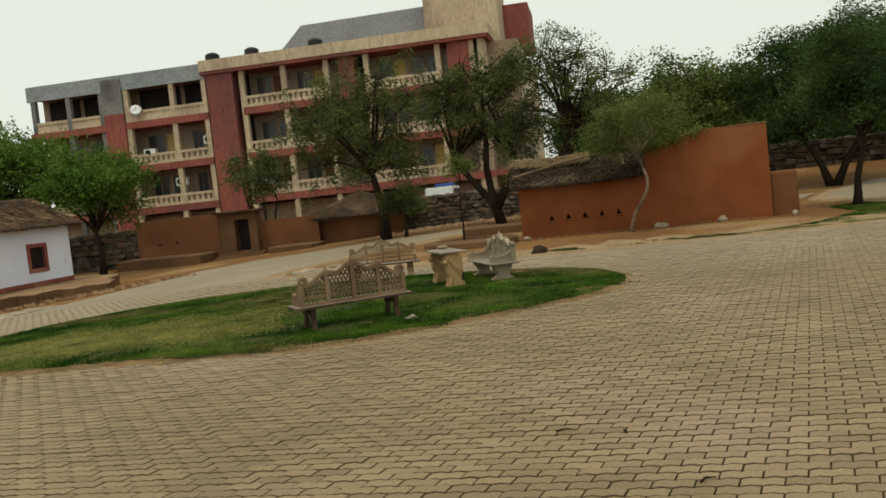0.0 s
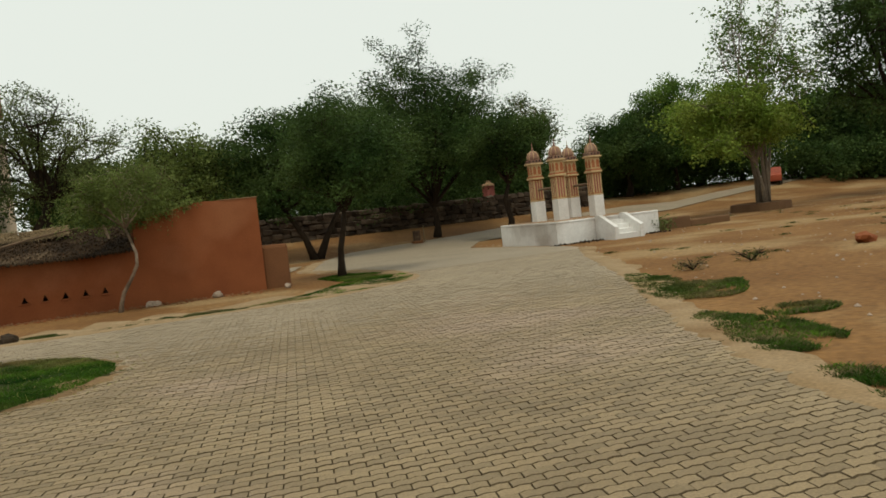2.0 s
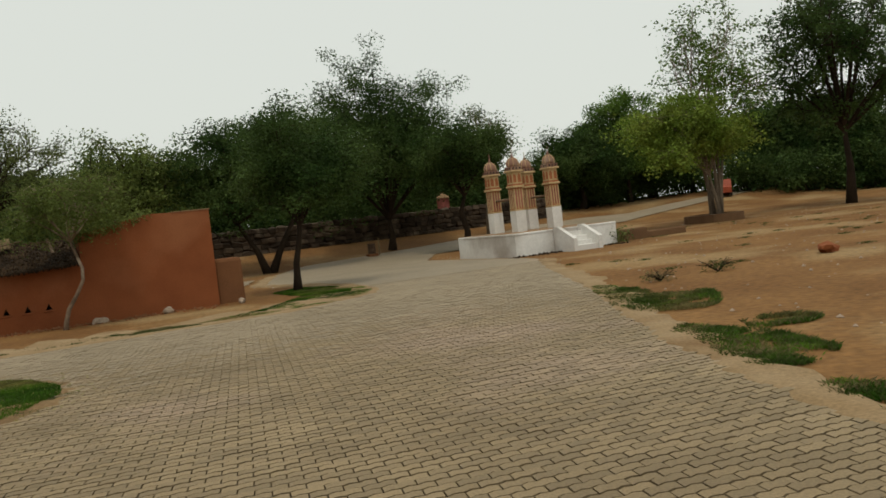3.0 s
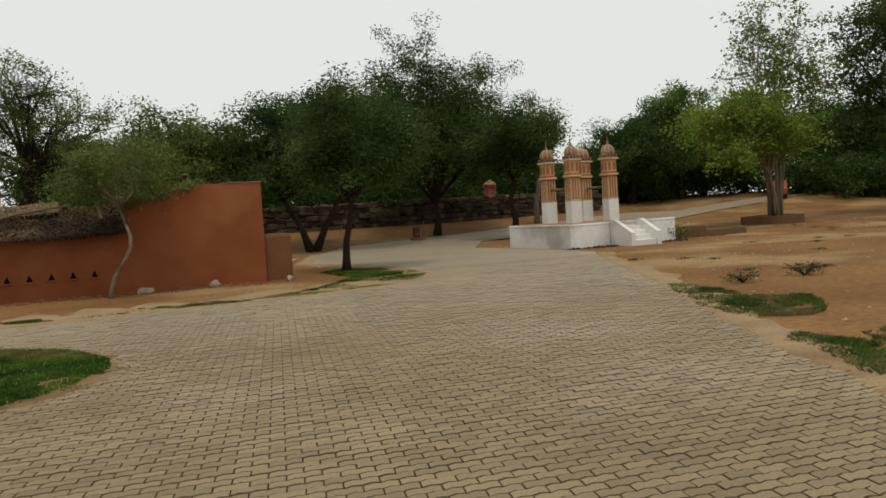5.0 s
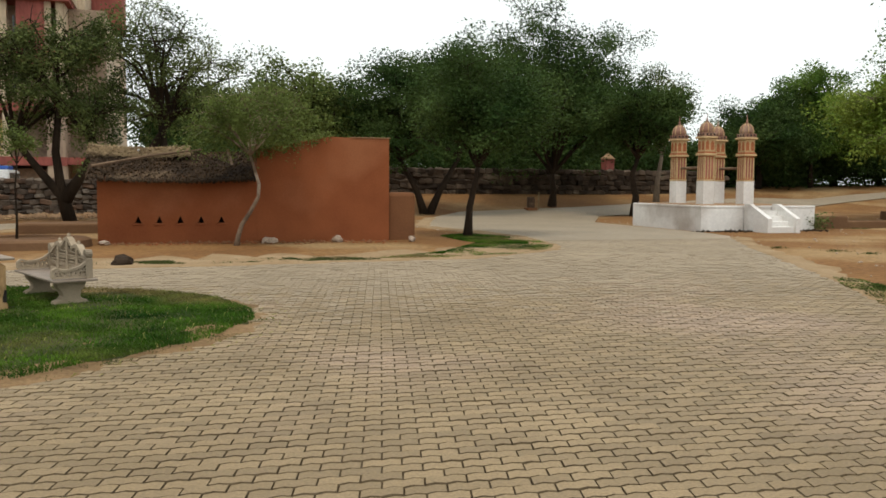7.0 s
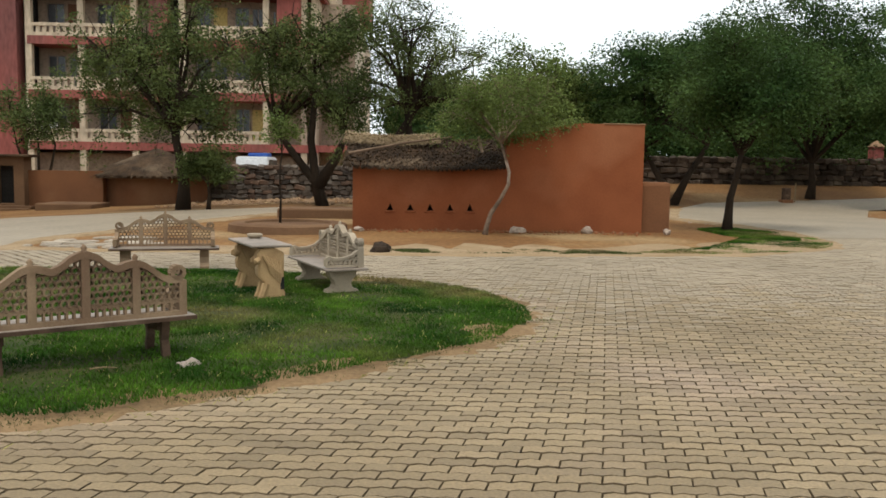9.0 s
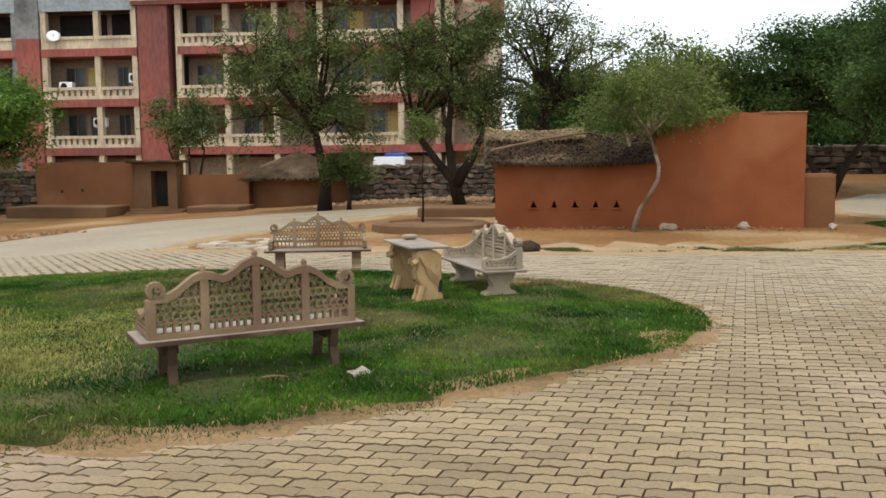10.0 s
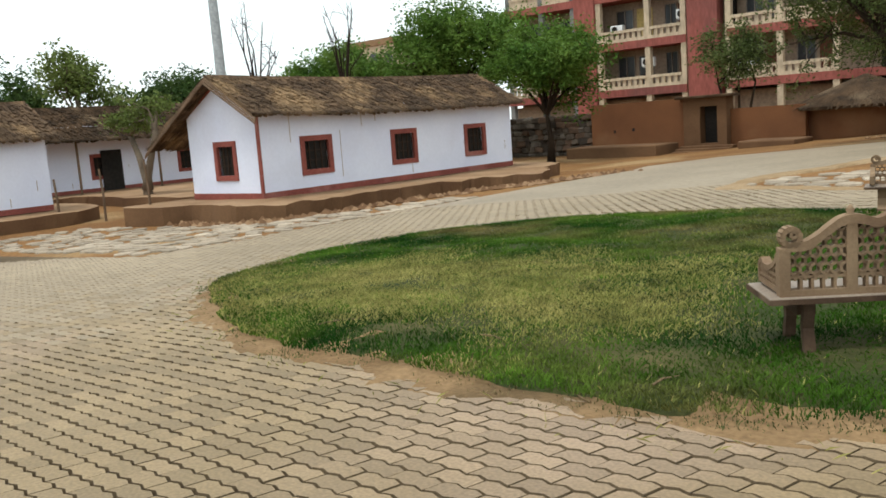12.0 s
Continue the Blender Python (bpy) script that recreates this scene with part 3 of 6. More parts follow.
tree((5.5, 44.0), [(0, 0, 0), (0.2, 0, 1.8), (0.2, 0, 2.8)], 0.2, (0, 0, 4.4), (3.2, 2.5, 3.2), "thin pale tree behind the hut", LEAF_LIGHT, limbs=11, subs=12, per=45, leaf=0.15, clump=0.8, seed=33)
tree((-23.4, 37.9), [(0, 0, 0), (0.05, 0, 1.2), (-0.1, 0, 2.2)], 0.17, (0.1, 0, 4.2), (3.3, 2.5, 2.6), "bright green young tree beside the mud wall", LEAF_BRIGHT, limbs=11, subs=13, per=80, leaf=0.15, clump=0.75, seed=35)
tree((-30.5, 40.0), [(0, 0, 0), (0.1, 0, 1.5), (0, 0, 2.6)], 0.22, (0, 0, 5.2), (5.6, 3.2, 3.7), "bright green tree behind the white house", LEAF_BRIGHT, limbs=13, subs=15, per=85, leaf=0.18, clump=0.9, seed=37)
tree((-38.5, 39.5), [(0, 0, 0), (0.1, 0, 1.5), (0, 0, 2.6)], 0.22, (0, 0, 4.4), (5.4, 3.0, 2.7), "green tree far behind the white house", LEAF_BRIGHT, limbs=12, subs=14, per=80, leaf=0.18, clump=0.9, seed=39)
for sx, sy, sh, sd in ((-34.0, 30.5, 8.2, 41), (-31.5, 33.5, 8.4, 43)):
    tree((sx, sy), [(0, 0, 0), (0.1, 0, 1.6), (0, 0, 3.4)], 0.13, (0, 0, sh - 2.0), (2.0, 1.5, 2.6), "leafless dead tree with thin black branches", LEAF_MID, limbs=9, subs=7, seed=sd, bare=1.0)
tree((-39.5, 24.8), [(0, 0, 0), (0.1, 0, 1.6), (0, 0, 3.0)], 0.14, (0, 0, 4.6), (2.6, 2.0, 2.3), "thin light green tree behind the courtyard", LEAF_LIGHT, GREYBARK, limbs=8, subs=9, per=30, leaf=0.2, clump=0.7, seed=45)
tree((-29.5, 21.8), None, 0.17, (0, 0, 3.2), (1.6, 1.2, 1.0), "forked pale-barked tree in the courtyard", LEAF_LIGHT, GREYBARK, limbs=7, subs=8, per=22, leaf=0.13, clump=0.5, seed=47,
     stems=[[(0, 0, 0), (0, 0, 0.9), (-0.45, 0.1, 1.7), (-0.9, 0.1, 2.5)], [(0, 0, 0.6), (0.08, 0, 1.0), (0.5, 0, 1.8), (0.9, 0, 2.6)]])
# far belt of trees that closes the view
belt = [tree((8.0, 62.0), [(0, 0, 0), (0.2, 0, 1.0), (0, 0, 2.2)], 0.25, (0, 0, 4.0), (6.2, 3.4, 4.4), "dark thorn tree of the far belt", LEAF_DARK, limbs=15, subs=15, per=95, leaf=0.24, clump=1.2, seed=51, group="trees of the far belt"),
        tree((18.0, 60.0), [(0, 0, 0), (0.2, 0, 1.0), (0, 0, 2.0)], 0.25, (0, 0, 3.4), (5.6, 3.4, 3.6), "dark thorn tree of the far belt", LEAF_DARK, limbs=14, subs=15, per=95, leaf=0.24, clump=1.2, seed=53, group="trees of the far belt")]
rng = random.Random(12)
for i, (bx, by) in enumerate(((27, 58), (36, 60), (45, 55), (52, 58), (60, 50), (66, 42), (72, 33), (1, 66), (-46, 48), (-54, 40), (-58, 28), (-60, 16), (13, 68), (32, 68), (50, 66), (58, 36), (41, 59), (47, 60), (55, 52), (57, 47), (62, 41), (64, 34), (52, 63), (68, 27), (24, 62), (20, 66), (3, 60))):
    low = 0.5 if (bx, by) in ((36, 60), (41, 59)) else 0.68 if (bx, by) in ((50, 66), (47, 60), (32, 68)) else 1.0
    copy_thing(belt[i % 2], pose(bx, by, land(bx, by) - 0.2, 0, 0, rng.uniform(0, 360)) @ Matrix.Diagonal((1, 1, low, 1)))
# undergrowth under the far belt
shrub = thing("shrub", pose(4, 55.5, land(4, 55.5)), "dark shrub filling the gap under the far trees", "shrub", "shrubs of the far belt")
leaf_mass("foliage", [(rng.gauss(0, 1.9), rng.gauss(0, 0.7), rng.uniform(0.2, 2.7)) for _ in range(60)], [1.0] * 60, 130, 0.22, LEAF_DARK, shrub, seed=71)
bm = bmesh.new()
for k in range(5):
    tube(bm, [(0.2 * k - 0.4, 0, -0.2), (0.5 * k - 1.0, 0.1, 1.0), (0.9 * k - 1.8, 0, 2.2)], [0.06, 0.05, 0.02], 6)
part("stems", bm, BARK, shrub)
for i, (bx, by) in enumerate([(8 + 3.6 * k, 55.5 + 1.5 * (k % 2)) for k in range(10)] + [(44, 57), (47, 53.5), (50, 50), (53, 46.5), (56, 43), (59, 39), (62, 35), (66, 30), (70, 24), (0, 56.5), (40, 53.5), (38, 56), (35, 54), (53, 50), (57, 45.5), (60, 41.5), (63, 37.5)]):
    copy_thing(shrub, pose(bx, by, land(bx, by) - 0.1, 0, 0, rng.choice((-35, -20, 0, 180, 165))))


# ---- mud hut ----
hut = thing("mud_hut", pose(-2.15, 25.1, 0), "red mud-plastered hut with a sagging dark thatched roof", "hut")
TRI = [0.89 + 0.475 * i for i in range(5)]


def pierced_wall(length, height, holes, y0, y1):
    """A slab in x and z with triangular holes cut through it."""
    from mathutils.geometry import delaunay_2d_cdt
    pts = [Vector(q) for q in ((0, -0.15), (length, -0.15), (length, height + 0.05), (0, height))]
    edges = [(0, 1), (1, 2), (2, 3), (3, 0)]
    for h in holes:
        k = len(pts)
        pts += [Vector(q) for q in h]
        edges += [(k, k + 1), (k + 1, k + 2), (k + 2, k)]
    vs, _, fs, _, _, _ = delaunay_2d_cdt(pts, edges, [], 1, 1e-5)
    fs = [f for f in fs if not any(inside(h, sum(vs[i].x for i in f) / 3, sum(vs[i].y for i in f) / 3) for h in holes)]
    bm = bmesh.new()
    a = [bm.verts.new((q.x, y0, q.y)) for q in vs]
    b = [bm.verts.new((q.x, y1, q.y)) for q in vs]
    used = {}
    for f in fs:
        bm.faces.new([a[i] for i in f])
        bm.faces.new([b[i] for i in reversed(f)])
        for i in range(3):
            e = (f[i], f[(i + 1) % 3])
            used[e] = True
    for i, k in used:
        if (k, i) not in used:
            bm.faces.new((a[k], a[i], b[i], b[k]))
    bmesh.ops.recalc_face_normals(bm, faces=bm.faces)
    return bm


part("low_wall", pierced_wall(3.64, 1.55, [[(tx - 0.075, 0.45), (tx + 0.075, 0.45), (tx, 0.62)] for tx in TRI], 0, 0.3), MUD, hut)
part("gable_wall", boxes((0, 0.3, 0.3, 3.3, -0.15, 1.55)), MUD, hut)
part("rear_wall", boxes((0, 3.64, 3.3, 3.6, -0.15, 1.55)), MUD, hut)
# black plates behind the triangular holes replace the dark of the room
for tx in TRI:
    part("niche_back", boxes((tx - 0.12, tx + 0.12, 0.3, 0.33, 0.42, 0.66)), DARK, hut)
for tx in TRI:
    part("niche_ledge", boxes((tx - 0.13, tx + 0.13, -0.035, 0.02, 0.405, 0.445), bevel=0.01), MUD, hut)
bm = bmesh.new()
n = 14
for i in range(n):
    a, b = 3.64 + 3.3 * i / n, 3.64 + 3.3 * (i + 1) / n
    za, zb = (2.2 + 0.37 * min(1, (v - 3.64) / 1.6) + 0.03 * noise.noise((v * 3, 0, 0)) for v in (a, b))
    prism(bm, [(a, -0.15), (b, -0.15), (b, zb), (a, za)], -0.01, 0.36)
box(bm, 6.6, 6.94, 0.36, 3.6, -0.15, 2.5)
box(bm, 3.64, 3.94, 0.36, 3.6, -0.15, 2.1)
box(bm, 3.94, 6.6, 3.3, 3.6, -0.15, 2.4)
bmesh.ops.remove_doubles(bm, verts=bm.verts, dist=0.001)
part("tall_wall", bm, MUD, hut)
part("coping", boxes((5.95, 6.97, -0.03, 0.38, 2.555, 2.585), bevel=0.012), PLINTH, hut)
bm = boxes((6.94, 7.72, 0.25, 1.2, -0.15, 1.2), bevel=0.09)
part("side_wall", bm, BROWNMUD, hut, "low rounded brown mud wall stub")


def thatch(name, parent, x0, x1, eave, ridge, material, rows=7, per=40, thick=0.16, seed=1, sag=0.06, pale=None, straws=3):
    """A thatched slope from (y, z) eave to ridge: a bed and courses of uneven bundles."""
    rng = random.Random(seed)
    (ye, ze), (yr, zr) = eave, ridge
    bmb = bmesh.new()
    nx = max(4, int((x1 - x0) / 0.25))
    nrm = Vector((0, -(zr - ze), yr - ye)).normalized()
    if nrm.z < 0:
        nrm = -nrm
    for k in range(rows):
        f0, f1 = k / rows, min((k + 1.35) / rows, 1.02)
        w = (x1 - x0) / per
        for i in range(per):
            xa = x0 + i * w + rng.uniform(-0.4, 0.4) * w
            xb = xa + w * rng.uniform(0.9, 1.5)
            sk = rng.uniform(-0.03, 0.03)
            sg = sag * math.sin(math.pi * (i + 0.5) / per)
            e0 = f0 + rng.uniform(-0.55, 0.35) / rows * (0.35 if k == 0 else 1)
            lo = Vector((0, ye + (yr - ye) * e0, ze + (zr - ze) * e0 - sg)) + nrm * rng.uniform(0.01, 0.075)
            hi = Vector((0, ye + (yr - ye) * f1, ze + (zr - ze) * f1 - sg)) + nrm * 0.01
            t = nrm * (thick * rng.uniform(0.5, 0.8))
            c = [bmb.verts.new((xa + sk, lo.y, lo.z)), bmb.verts.new((xb + sk, lo.y, lo.z + rng.uniform(-0.02, 0.02))), bmb.verts.new((xb, hi.y, hi.z)), bmb.verts.new((xa, hi.y, hi.z))]
            d = [bmb.verts.new((xa + sk, lo.y - t.y, lo.z - t.z)), bmb.verts.new((xb + sk, lo.y - t.y, lo.z - t.z)), bmb.verts.new((xb, hi.y - t.y, hi.z - t.z)), bmb.verts.new((xa, hi.y - t.y, hi.z - t.z))]
            bmb.faces.new(c)
            bmb.faces.new(d[::-1])
            for q in range(4):
                r = (q + 1) % 4
                bmb.faces.new((c[r], c[q], d[q], d[r]))
    bmesh.ops.recalc_face_normals(bmb, faces=bmb.faces)
    ob = part(name, bmb, material, parent)
    ob["kind"] = "stuff"
    # loose straws
    v, f = [], []
    for i in range(int(per * rows * straws)):
        u, k = rng.uniform(0, 1), rng.choice((0.0, rng.random(), rng.random()))
        px, py, pz = x0 + u * (x1 - x0), ye + (yr - ye) * k, ze + (zr - ze) * k - sag * math.sin(math.pi * u)
        o = Vector((px, py, pz)) + nrm * rng.uniform(0.0, 0.08)
        d = (Vector((rng.uniform(-0.5, 0.5), ye - yr, ze - zr)).normalized() + nrm * rng.uniform(-0.1, 0.25)) * rng.uniform(0.12, 0.3)
        s = Vector((1, 0, 0)) * 0.008
        b = len(v)
        v += [tuple(o - s), tuple(o + s), tuple(o + d)]
        f.append((b, b + 1, b + 2))
    st = pydata("loose_straw", v, f, pale or material, parent)
    st["kind"] = "stuff"
    return ob


thatch("thatch_front", hut, -0.2, 3.6, (-0.38, 1.50), (1.5, 2.2), DARKTHATCH, rows=9, per=110, seed=4, thick=0.11)
thatch("thatch_back", hut, -0.2, 3.6, (3.9, 1.50), (1.45, 2.22), DARKTHATCH, rows=7, per=70, seed=5)
thatch("ridge_straw", hut, -0.3, 2.1, (1.05, 2.10), (1.6, 2.34), PALETHATCH, rows=4, per=80, seed=6, thick=0.05, straws=5)
bm = bmesh.new()
tube(bm, [(-0.1, -0.05, 1.78), (1.2, 0.55, 2.06), (2.4, 1.0, 2.24)], [0.035, 0.03, 0.02], 6)
part("roof_pole", bm, WOOD, hut)
bm = boxes((-0.02, 3.6, 0.02, 0.28, 1.5, 1.62))
part("wall_plate", bm, WOOD, hut)
rng = random.Random(21)
creeper = thing("creeper", pose(-2.15, 25.1, 0), "dry green creeper hanging over the top of the hut wall", "creeper")
spots_ = [(rng.uniform(3.45, 5.4), rng.uniform(-0.08, 0.35), 0) for _ in range(46)]
leaf_mass("foliage", [(x, y, 2.2 + 0.37 * min(1, (x - 3.64) / 1.6) + 0.1 * rng.random() - 0.10 * rng.random()) for x, y, _ in spots_], [0.2] * 46, 70, 0.06, LEAF_LIGHT, creeper, seed=77, droop=0.05)
for k in range(12):
    x = rng.uniform(3.5, 5.3)
    z = 2.22 + 0.37 * min(1, max(0, x - 3.64) / 1.6)
    bm = bmesh.new()
    tube(bm, [(x, 0.15, z), (x + rng.uniform(-0.1, 0.1), -0.03, z + 0.05), (x + rng.uniform(-0.2, 0.2), -0.05, z - rng.uniform(0.05, 0.2))], [0.008, 0.007, 0.004], 5)
    part("stem", bm, PALETHATCH, creeper)
bm = bmesh.new()
tube(bm, [(2.93, -0.42, 2.2), (2.98, -0.45, 2.0), (3.02, -0.47, 1.84)], [0.03, 0.035, 0.03], 6)
part("peg", bm, PEBBLE, hut, "pale broken stake at the eave")

# ---- white village house ----
def window_unit(parent, at, w, h, facing):
    """Red-framed barred window; facing is '+x' or '-y'. Frame, shutter leaves and bars."""
    g = new("window")
    g.parent = parent
    g.matrix_basis = Matrix.Translation(at) @ pose(0, 0, 0, 0, 0, 90 if facing == "+x" else 0)
    f = 0.14
    part("window_frame", boxes((-w / 2, -w / 2 + f, -0.035, 0.05, 0, h), (w / 2 - f, w / 2, -0.035, 0.05, 0, h), (-w / 2 + f, w / 2 - f, -0.035, 0.05, 0, f), (-w / 2 + f, w / 2 - f, -0.035, 0.05, h - f, h)), REDTRIM, g)
    part("shutter", boxes((-w / 2 + f, w / 2 - f, 0.10, 0.14, f, h - f)), DARK, g)
    iw, ih = w - 2 * f, h - 2 * f
    for i in range(1, 4):
        x = -iw / 2 + iw * i / 4
        part("window_bar", boxes((x - 0.012, x + 0.012, 0.05, 0.075, f, h - f)), DARKTIMBER, g)
    for z in (f + ih * 0.33, f + ih * 0.66):
        part("window_bar", boxes((-iw / 2, iw / 2, 0.052, 0.073, z - 0.012, z + 0.012)), DARKTIMBER, g)


def village_house(x0, x1, y0, y1, base, eave, ridge, wins_e, wins_s, label, over_e=0.35, thatchm=None):
    """Gabled house along y, its long wall to the east at x1, gable to the south at y0."""
    h = thing("village_house", pose(x1, y0, base), label, "house", "white village houses")
    L, W, E, Rg = y1 - y0, x1 - x0, eave - base, ridge - base
    wz, wh, ww = 0.49, 1.03, 1.12
    c, pieces = 0.0, []
    for wy in wins_e:
        pieces += [(-0.3, 0, c, wy - ww / 2, 0, E), (-0.3, 0, wy - ww / 2, wy + ww / 2, 0, wz), (-0.3, 0, wy - ww / 2, wy + ww / 2, wz + wh, E)]
        c = wy + ww / 2
    for q in pieces + [(-0.3, 0, c, L, 0, E), (-W, -W + 0.3, 0.3, L, 0, E)]:
        part("wall", boxes(q), WHITE, h, "bluish white limewashed wall with water streaks")
    bm = bmesh.new()
    prism(bm, [(-W + 0.3, 0), (-0.3, 0), (-0.3, E), (-W / 2, Rg - 0.1), (-W + 0.3, E)], L - 0.3, L)
    part("rear_gable", bm, WHITE, h)
    gx, gw = -W / 2 + 0.08, 0.96
    for q in ([(-W, 0), (gx - gw / 2, 0), (gx - gw / 2, E), (-W, E)],
              [(gx + gw / 2, 0), (-0.3, 0), (-0.3, E), (gx + gw / 2, E)],
              [(gx - gw / 2, 0), (gx + gw / 2, 0), (gx + gw / 2, wz), (gx - gw / 2, wz)],
              [(gx - gw / 2, wz + wh), (gx + gw / 2, wz + wh), (gx + gw / 2, E), (gx - gw / 2, E)],
              [(-W, E), (-0.3, E), (-0.3, E + 0.3 * (Rg - E) / (W / 2) - 0.1), (-W / 2, Rg - 0.1)]):
        bm = bmesh.new()
        prism(bm, q, 0, 0.298)
        part("gable_wall", bm, WHITE, h)
    for wy in wins_e:
        window_unit(h, (0, wy, wz), ww, wh, "+x")
    if wins_s:
        window_unit(h, (gx, 0, wz), gw, wh, "-y")
    for sy, z1, z0 in ((1.0, E - 0.1, E - 0.9), (2.75, 1.6, 0.35), (3.6, E - 0.05, E - 0.6), (4.15, E - 0.05, E - 0.5), (5.6, 0.45, 0.2), (8.1, 1.0, 0.9), (L - 0.4, 0.9, 0.6)):
        if sy < L:
            part("water_streak", boxes((0, 0.003, sy, sy + 0.018, z0, z1)), SHADEWALL, h)
    part("base_band", boxes((-W - 0.01, 0.014, -0.014, L, 0, 0.16)), REDTRIM, h, "brick red painted band at the foot of the wall")
    part("corner_band", boxes((-0.09, 0.016, -0.016, 0.03, 0.16, E)), REDTRIM, h)
    sl = (Rg - E) / (W / 2)
    part("verge_band", bmesh_band(W, E, Rg), REDTRIM, h)
    r = new("roof")
    r.parent = h
    for s, nm in ((1, "thatch_east"), (-1, "thatch_west")):
        over = over_e if s > 0 else 1.5
        m = Matrix.Translation((-W / 2, 0, 0)) @ pose(0, 0, 0, 0, 0, 90)
        o = thatch(nm, r, -0.35, L + 0.25, (-s * (W / 2 + over), E - sl * over + 0.08), (0, Rg), thatchm or THATCH, rows=9, per=int(L * 20), seed=8 + s, sag=0.08)
    r.matrix_basis = Matrix.Translation((-W / 2, 0, 0)) @ pose(0, 0, 0, 0, 0, 90)
    for s in (1, -1):
        over = over_e + 0.1 if s > 0 else 1.6
        for k in range(3):
            bm = bmesh.new()
            tube(bm, [(-W / 2, -0.36 - 0.03 * k, Rg - 0.05 - 0.06 * k), (-W / 2 + s * (W / 2 + over), -0.38 - 0.02 * k, E - sl * over + 0.0 - 0.05 * k)], [0.028, 0.022], 6)
            part("verge_pole", bm, WOOD, h)
    return h


def bmesh_band(W, E, Rg):
    bm = bmesh.new()
    prism(bm, [(-W - 0.02, E - 0.1), (-W / 2, Rg - 0.2), (-0.02, E - 0.1), (-0.02, E + 0.0), (-W / 2, Rg - 0.08), (-W - 0.02, E + 0.0)], -0.012, -0.002)
    return bm


village_house(-22.75, -19.7, 19.2, 29.9, -0.2, 2.08, 3.0, (1.87, 5.3, 8.7), True, "bluish white village house with red-framed windows and thatched gable roof")
village_house(-30.2, -27.1, 10.5, 17.3, -0.3, 1.95, 2.9, (1.2, 4.4), True, "bluish white village house beside the courtyard opening")
# the last house takes DARKTHATCH so its roof colour carries the veranda shade
village_house(-39.0, -35.5, 16.5, 31.0, -0.35, 2.3, 3.2, (3.0, 7.0, 11.0), True, "white back house with a dark thatched veranda", 1.1, DARKTHATCH)

PL = [(-23.5, 18.1), (-20.5, 17.9), (-18.2, 17.95), (-17.8, 19.8), (-17.8, 22.4), (-17.1, 24.4), (-16.4, 25.5), (-16.1, 26.4), (-17.5, 28.6), (-18.7, 30.8), (-23.5, 30.8)]
EDGE_LINE = [(-23, 18.0), (-20.5, 17.8), (-18.1, 17.9), (-17.7, 19.8), (-17.7, 22.4), (-17.0, 24.4), (-16.3, 25.5), (-15.7, 27.0), (-15.1, 28.9)]


def terrace(name, pts, z1, label, depth=0.9):
    lp = smooth_loop(pts, 9, 0.26, 7)
    bm = bmesh.new()
    top = [bm.verts.new((x, y, z1 - 0.01 + 0.05 * noise.noise((x * 1.6, y * 1.6, 0)))) for x, y in lp]
    low = [bm.verts.new((x + 0.2 * noise.noise((x * 3, y, 2)), y + 0.2 * noise.noise((x, y * 3, 5)), z1 - depth)) for x, y in lp]
    bm.faces.new(top)
    for i in range(len(lp)):
        j = (i + 1) % len(lp)
        bm.faces.new((low[i], low[j], top[j], top[i]))
    bmesh.ops.recalc_face_normals(bm, faces=bm.faces)
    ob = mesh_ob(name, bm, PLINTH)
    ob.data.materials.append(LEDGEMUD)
    # near-level faces keep PLINTH, steeper faces get the darker LEDGEMUD
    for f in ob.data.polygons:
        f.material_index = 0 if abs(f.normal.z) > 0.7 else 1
    return tagged(ob, label, "terrace", kind="structure")


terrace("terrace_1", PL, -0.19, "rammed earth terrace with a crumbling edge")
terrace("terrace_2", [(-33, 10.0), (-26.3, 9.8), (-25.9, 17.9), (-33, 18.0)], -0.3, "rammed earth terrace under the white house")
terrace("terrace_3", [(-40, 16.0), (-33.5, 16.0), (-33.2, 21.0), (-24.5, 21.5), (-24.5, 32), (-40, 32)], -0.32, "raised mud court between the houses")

# ---- mud wall with a door ----
wallrow = thing("mud_wall", pose(-18.9, 43, -0.6), "long brown mud wall with a small doorway", "wall", kind="structure")
bm = boxes((-5.4, -0.45, 0, 0.4, -0.2, 2.35), (1.55, 4.75, 0.1, 0.5, -0.2, 1.75))
part("wall_face", bm, BROWNMUD, wallrow)
bm = boxes((-0.45, 0.33, -0.35, 0.45, -0.2, 2.3), (1.12, 1.55, -0.35, 0.45, -0.2, 2.3), (0.33, 1.12, -0.35, 0.45, 1.93, 2.3), (0.33, 1.12, -0.35, 0.45, -0.2, 0.3))
part("door_surround", bm, LEDGEMUD, wallrow, "pale mud porch around the doorway")
part("door", boxes((0.33, 1.12, 0.2, 0.26, 0.3, 1.93)), DARK, wallrow, "dark painted closed door")
# holes are black plates on the face, their inner shade painted
for hx, hz in ((-4.2, 0.95), (-3.2, 1.0)):
    part("vent_hole", boxes((hx, hx + 0.12, -0.004, 0.02, hz, hz + 0.14)), DARK, wallrow)
part("porch_roof", boxes((-0.75, 1.85, -0.6, 0.5, 2.3, 2.42), bevel=0.03), DARKTHATCH, wallrow)
for a, b in ((-5.3, -0.7), (2.9, 5.2)):
    part("bench_ledge", boxes((a, b, -2.6, -0.36, -0.2, 0.42), bevel=0.06), LEDGEMUD, wallrow)
for i in range(3):
    part("doorstep", boxes((-0.5, 2.0, -1.6 + 0.4 * i, -0.36, -0.2 + 0.0, 0.02 + 0.1 * i), bevel=0.02), LEDGEMUD, wallrow)
rh = thing("round_hut", pose(-12.4, 45.3, -0.4), "round mud hut under a dark conical thatch", "hut")
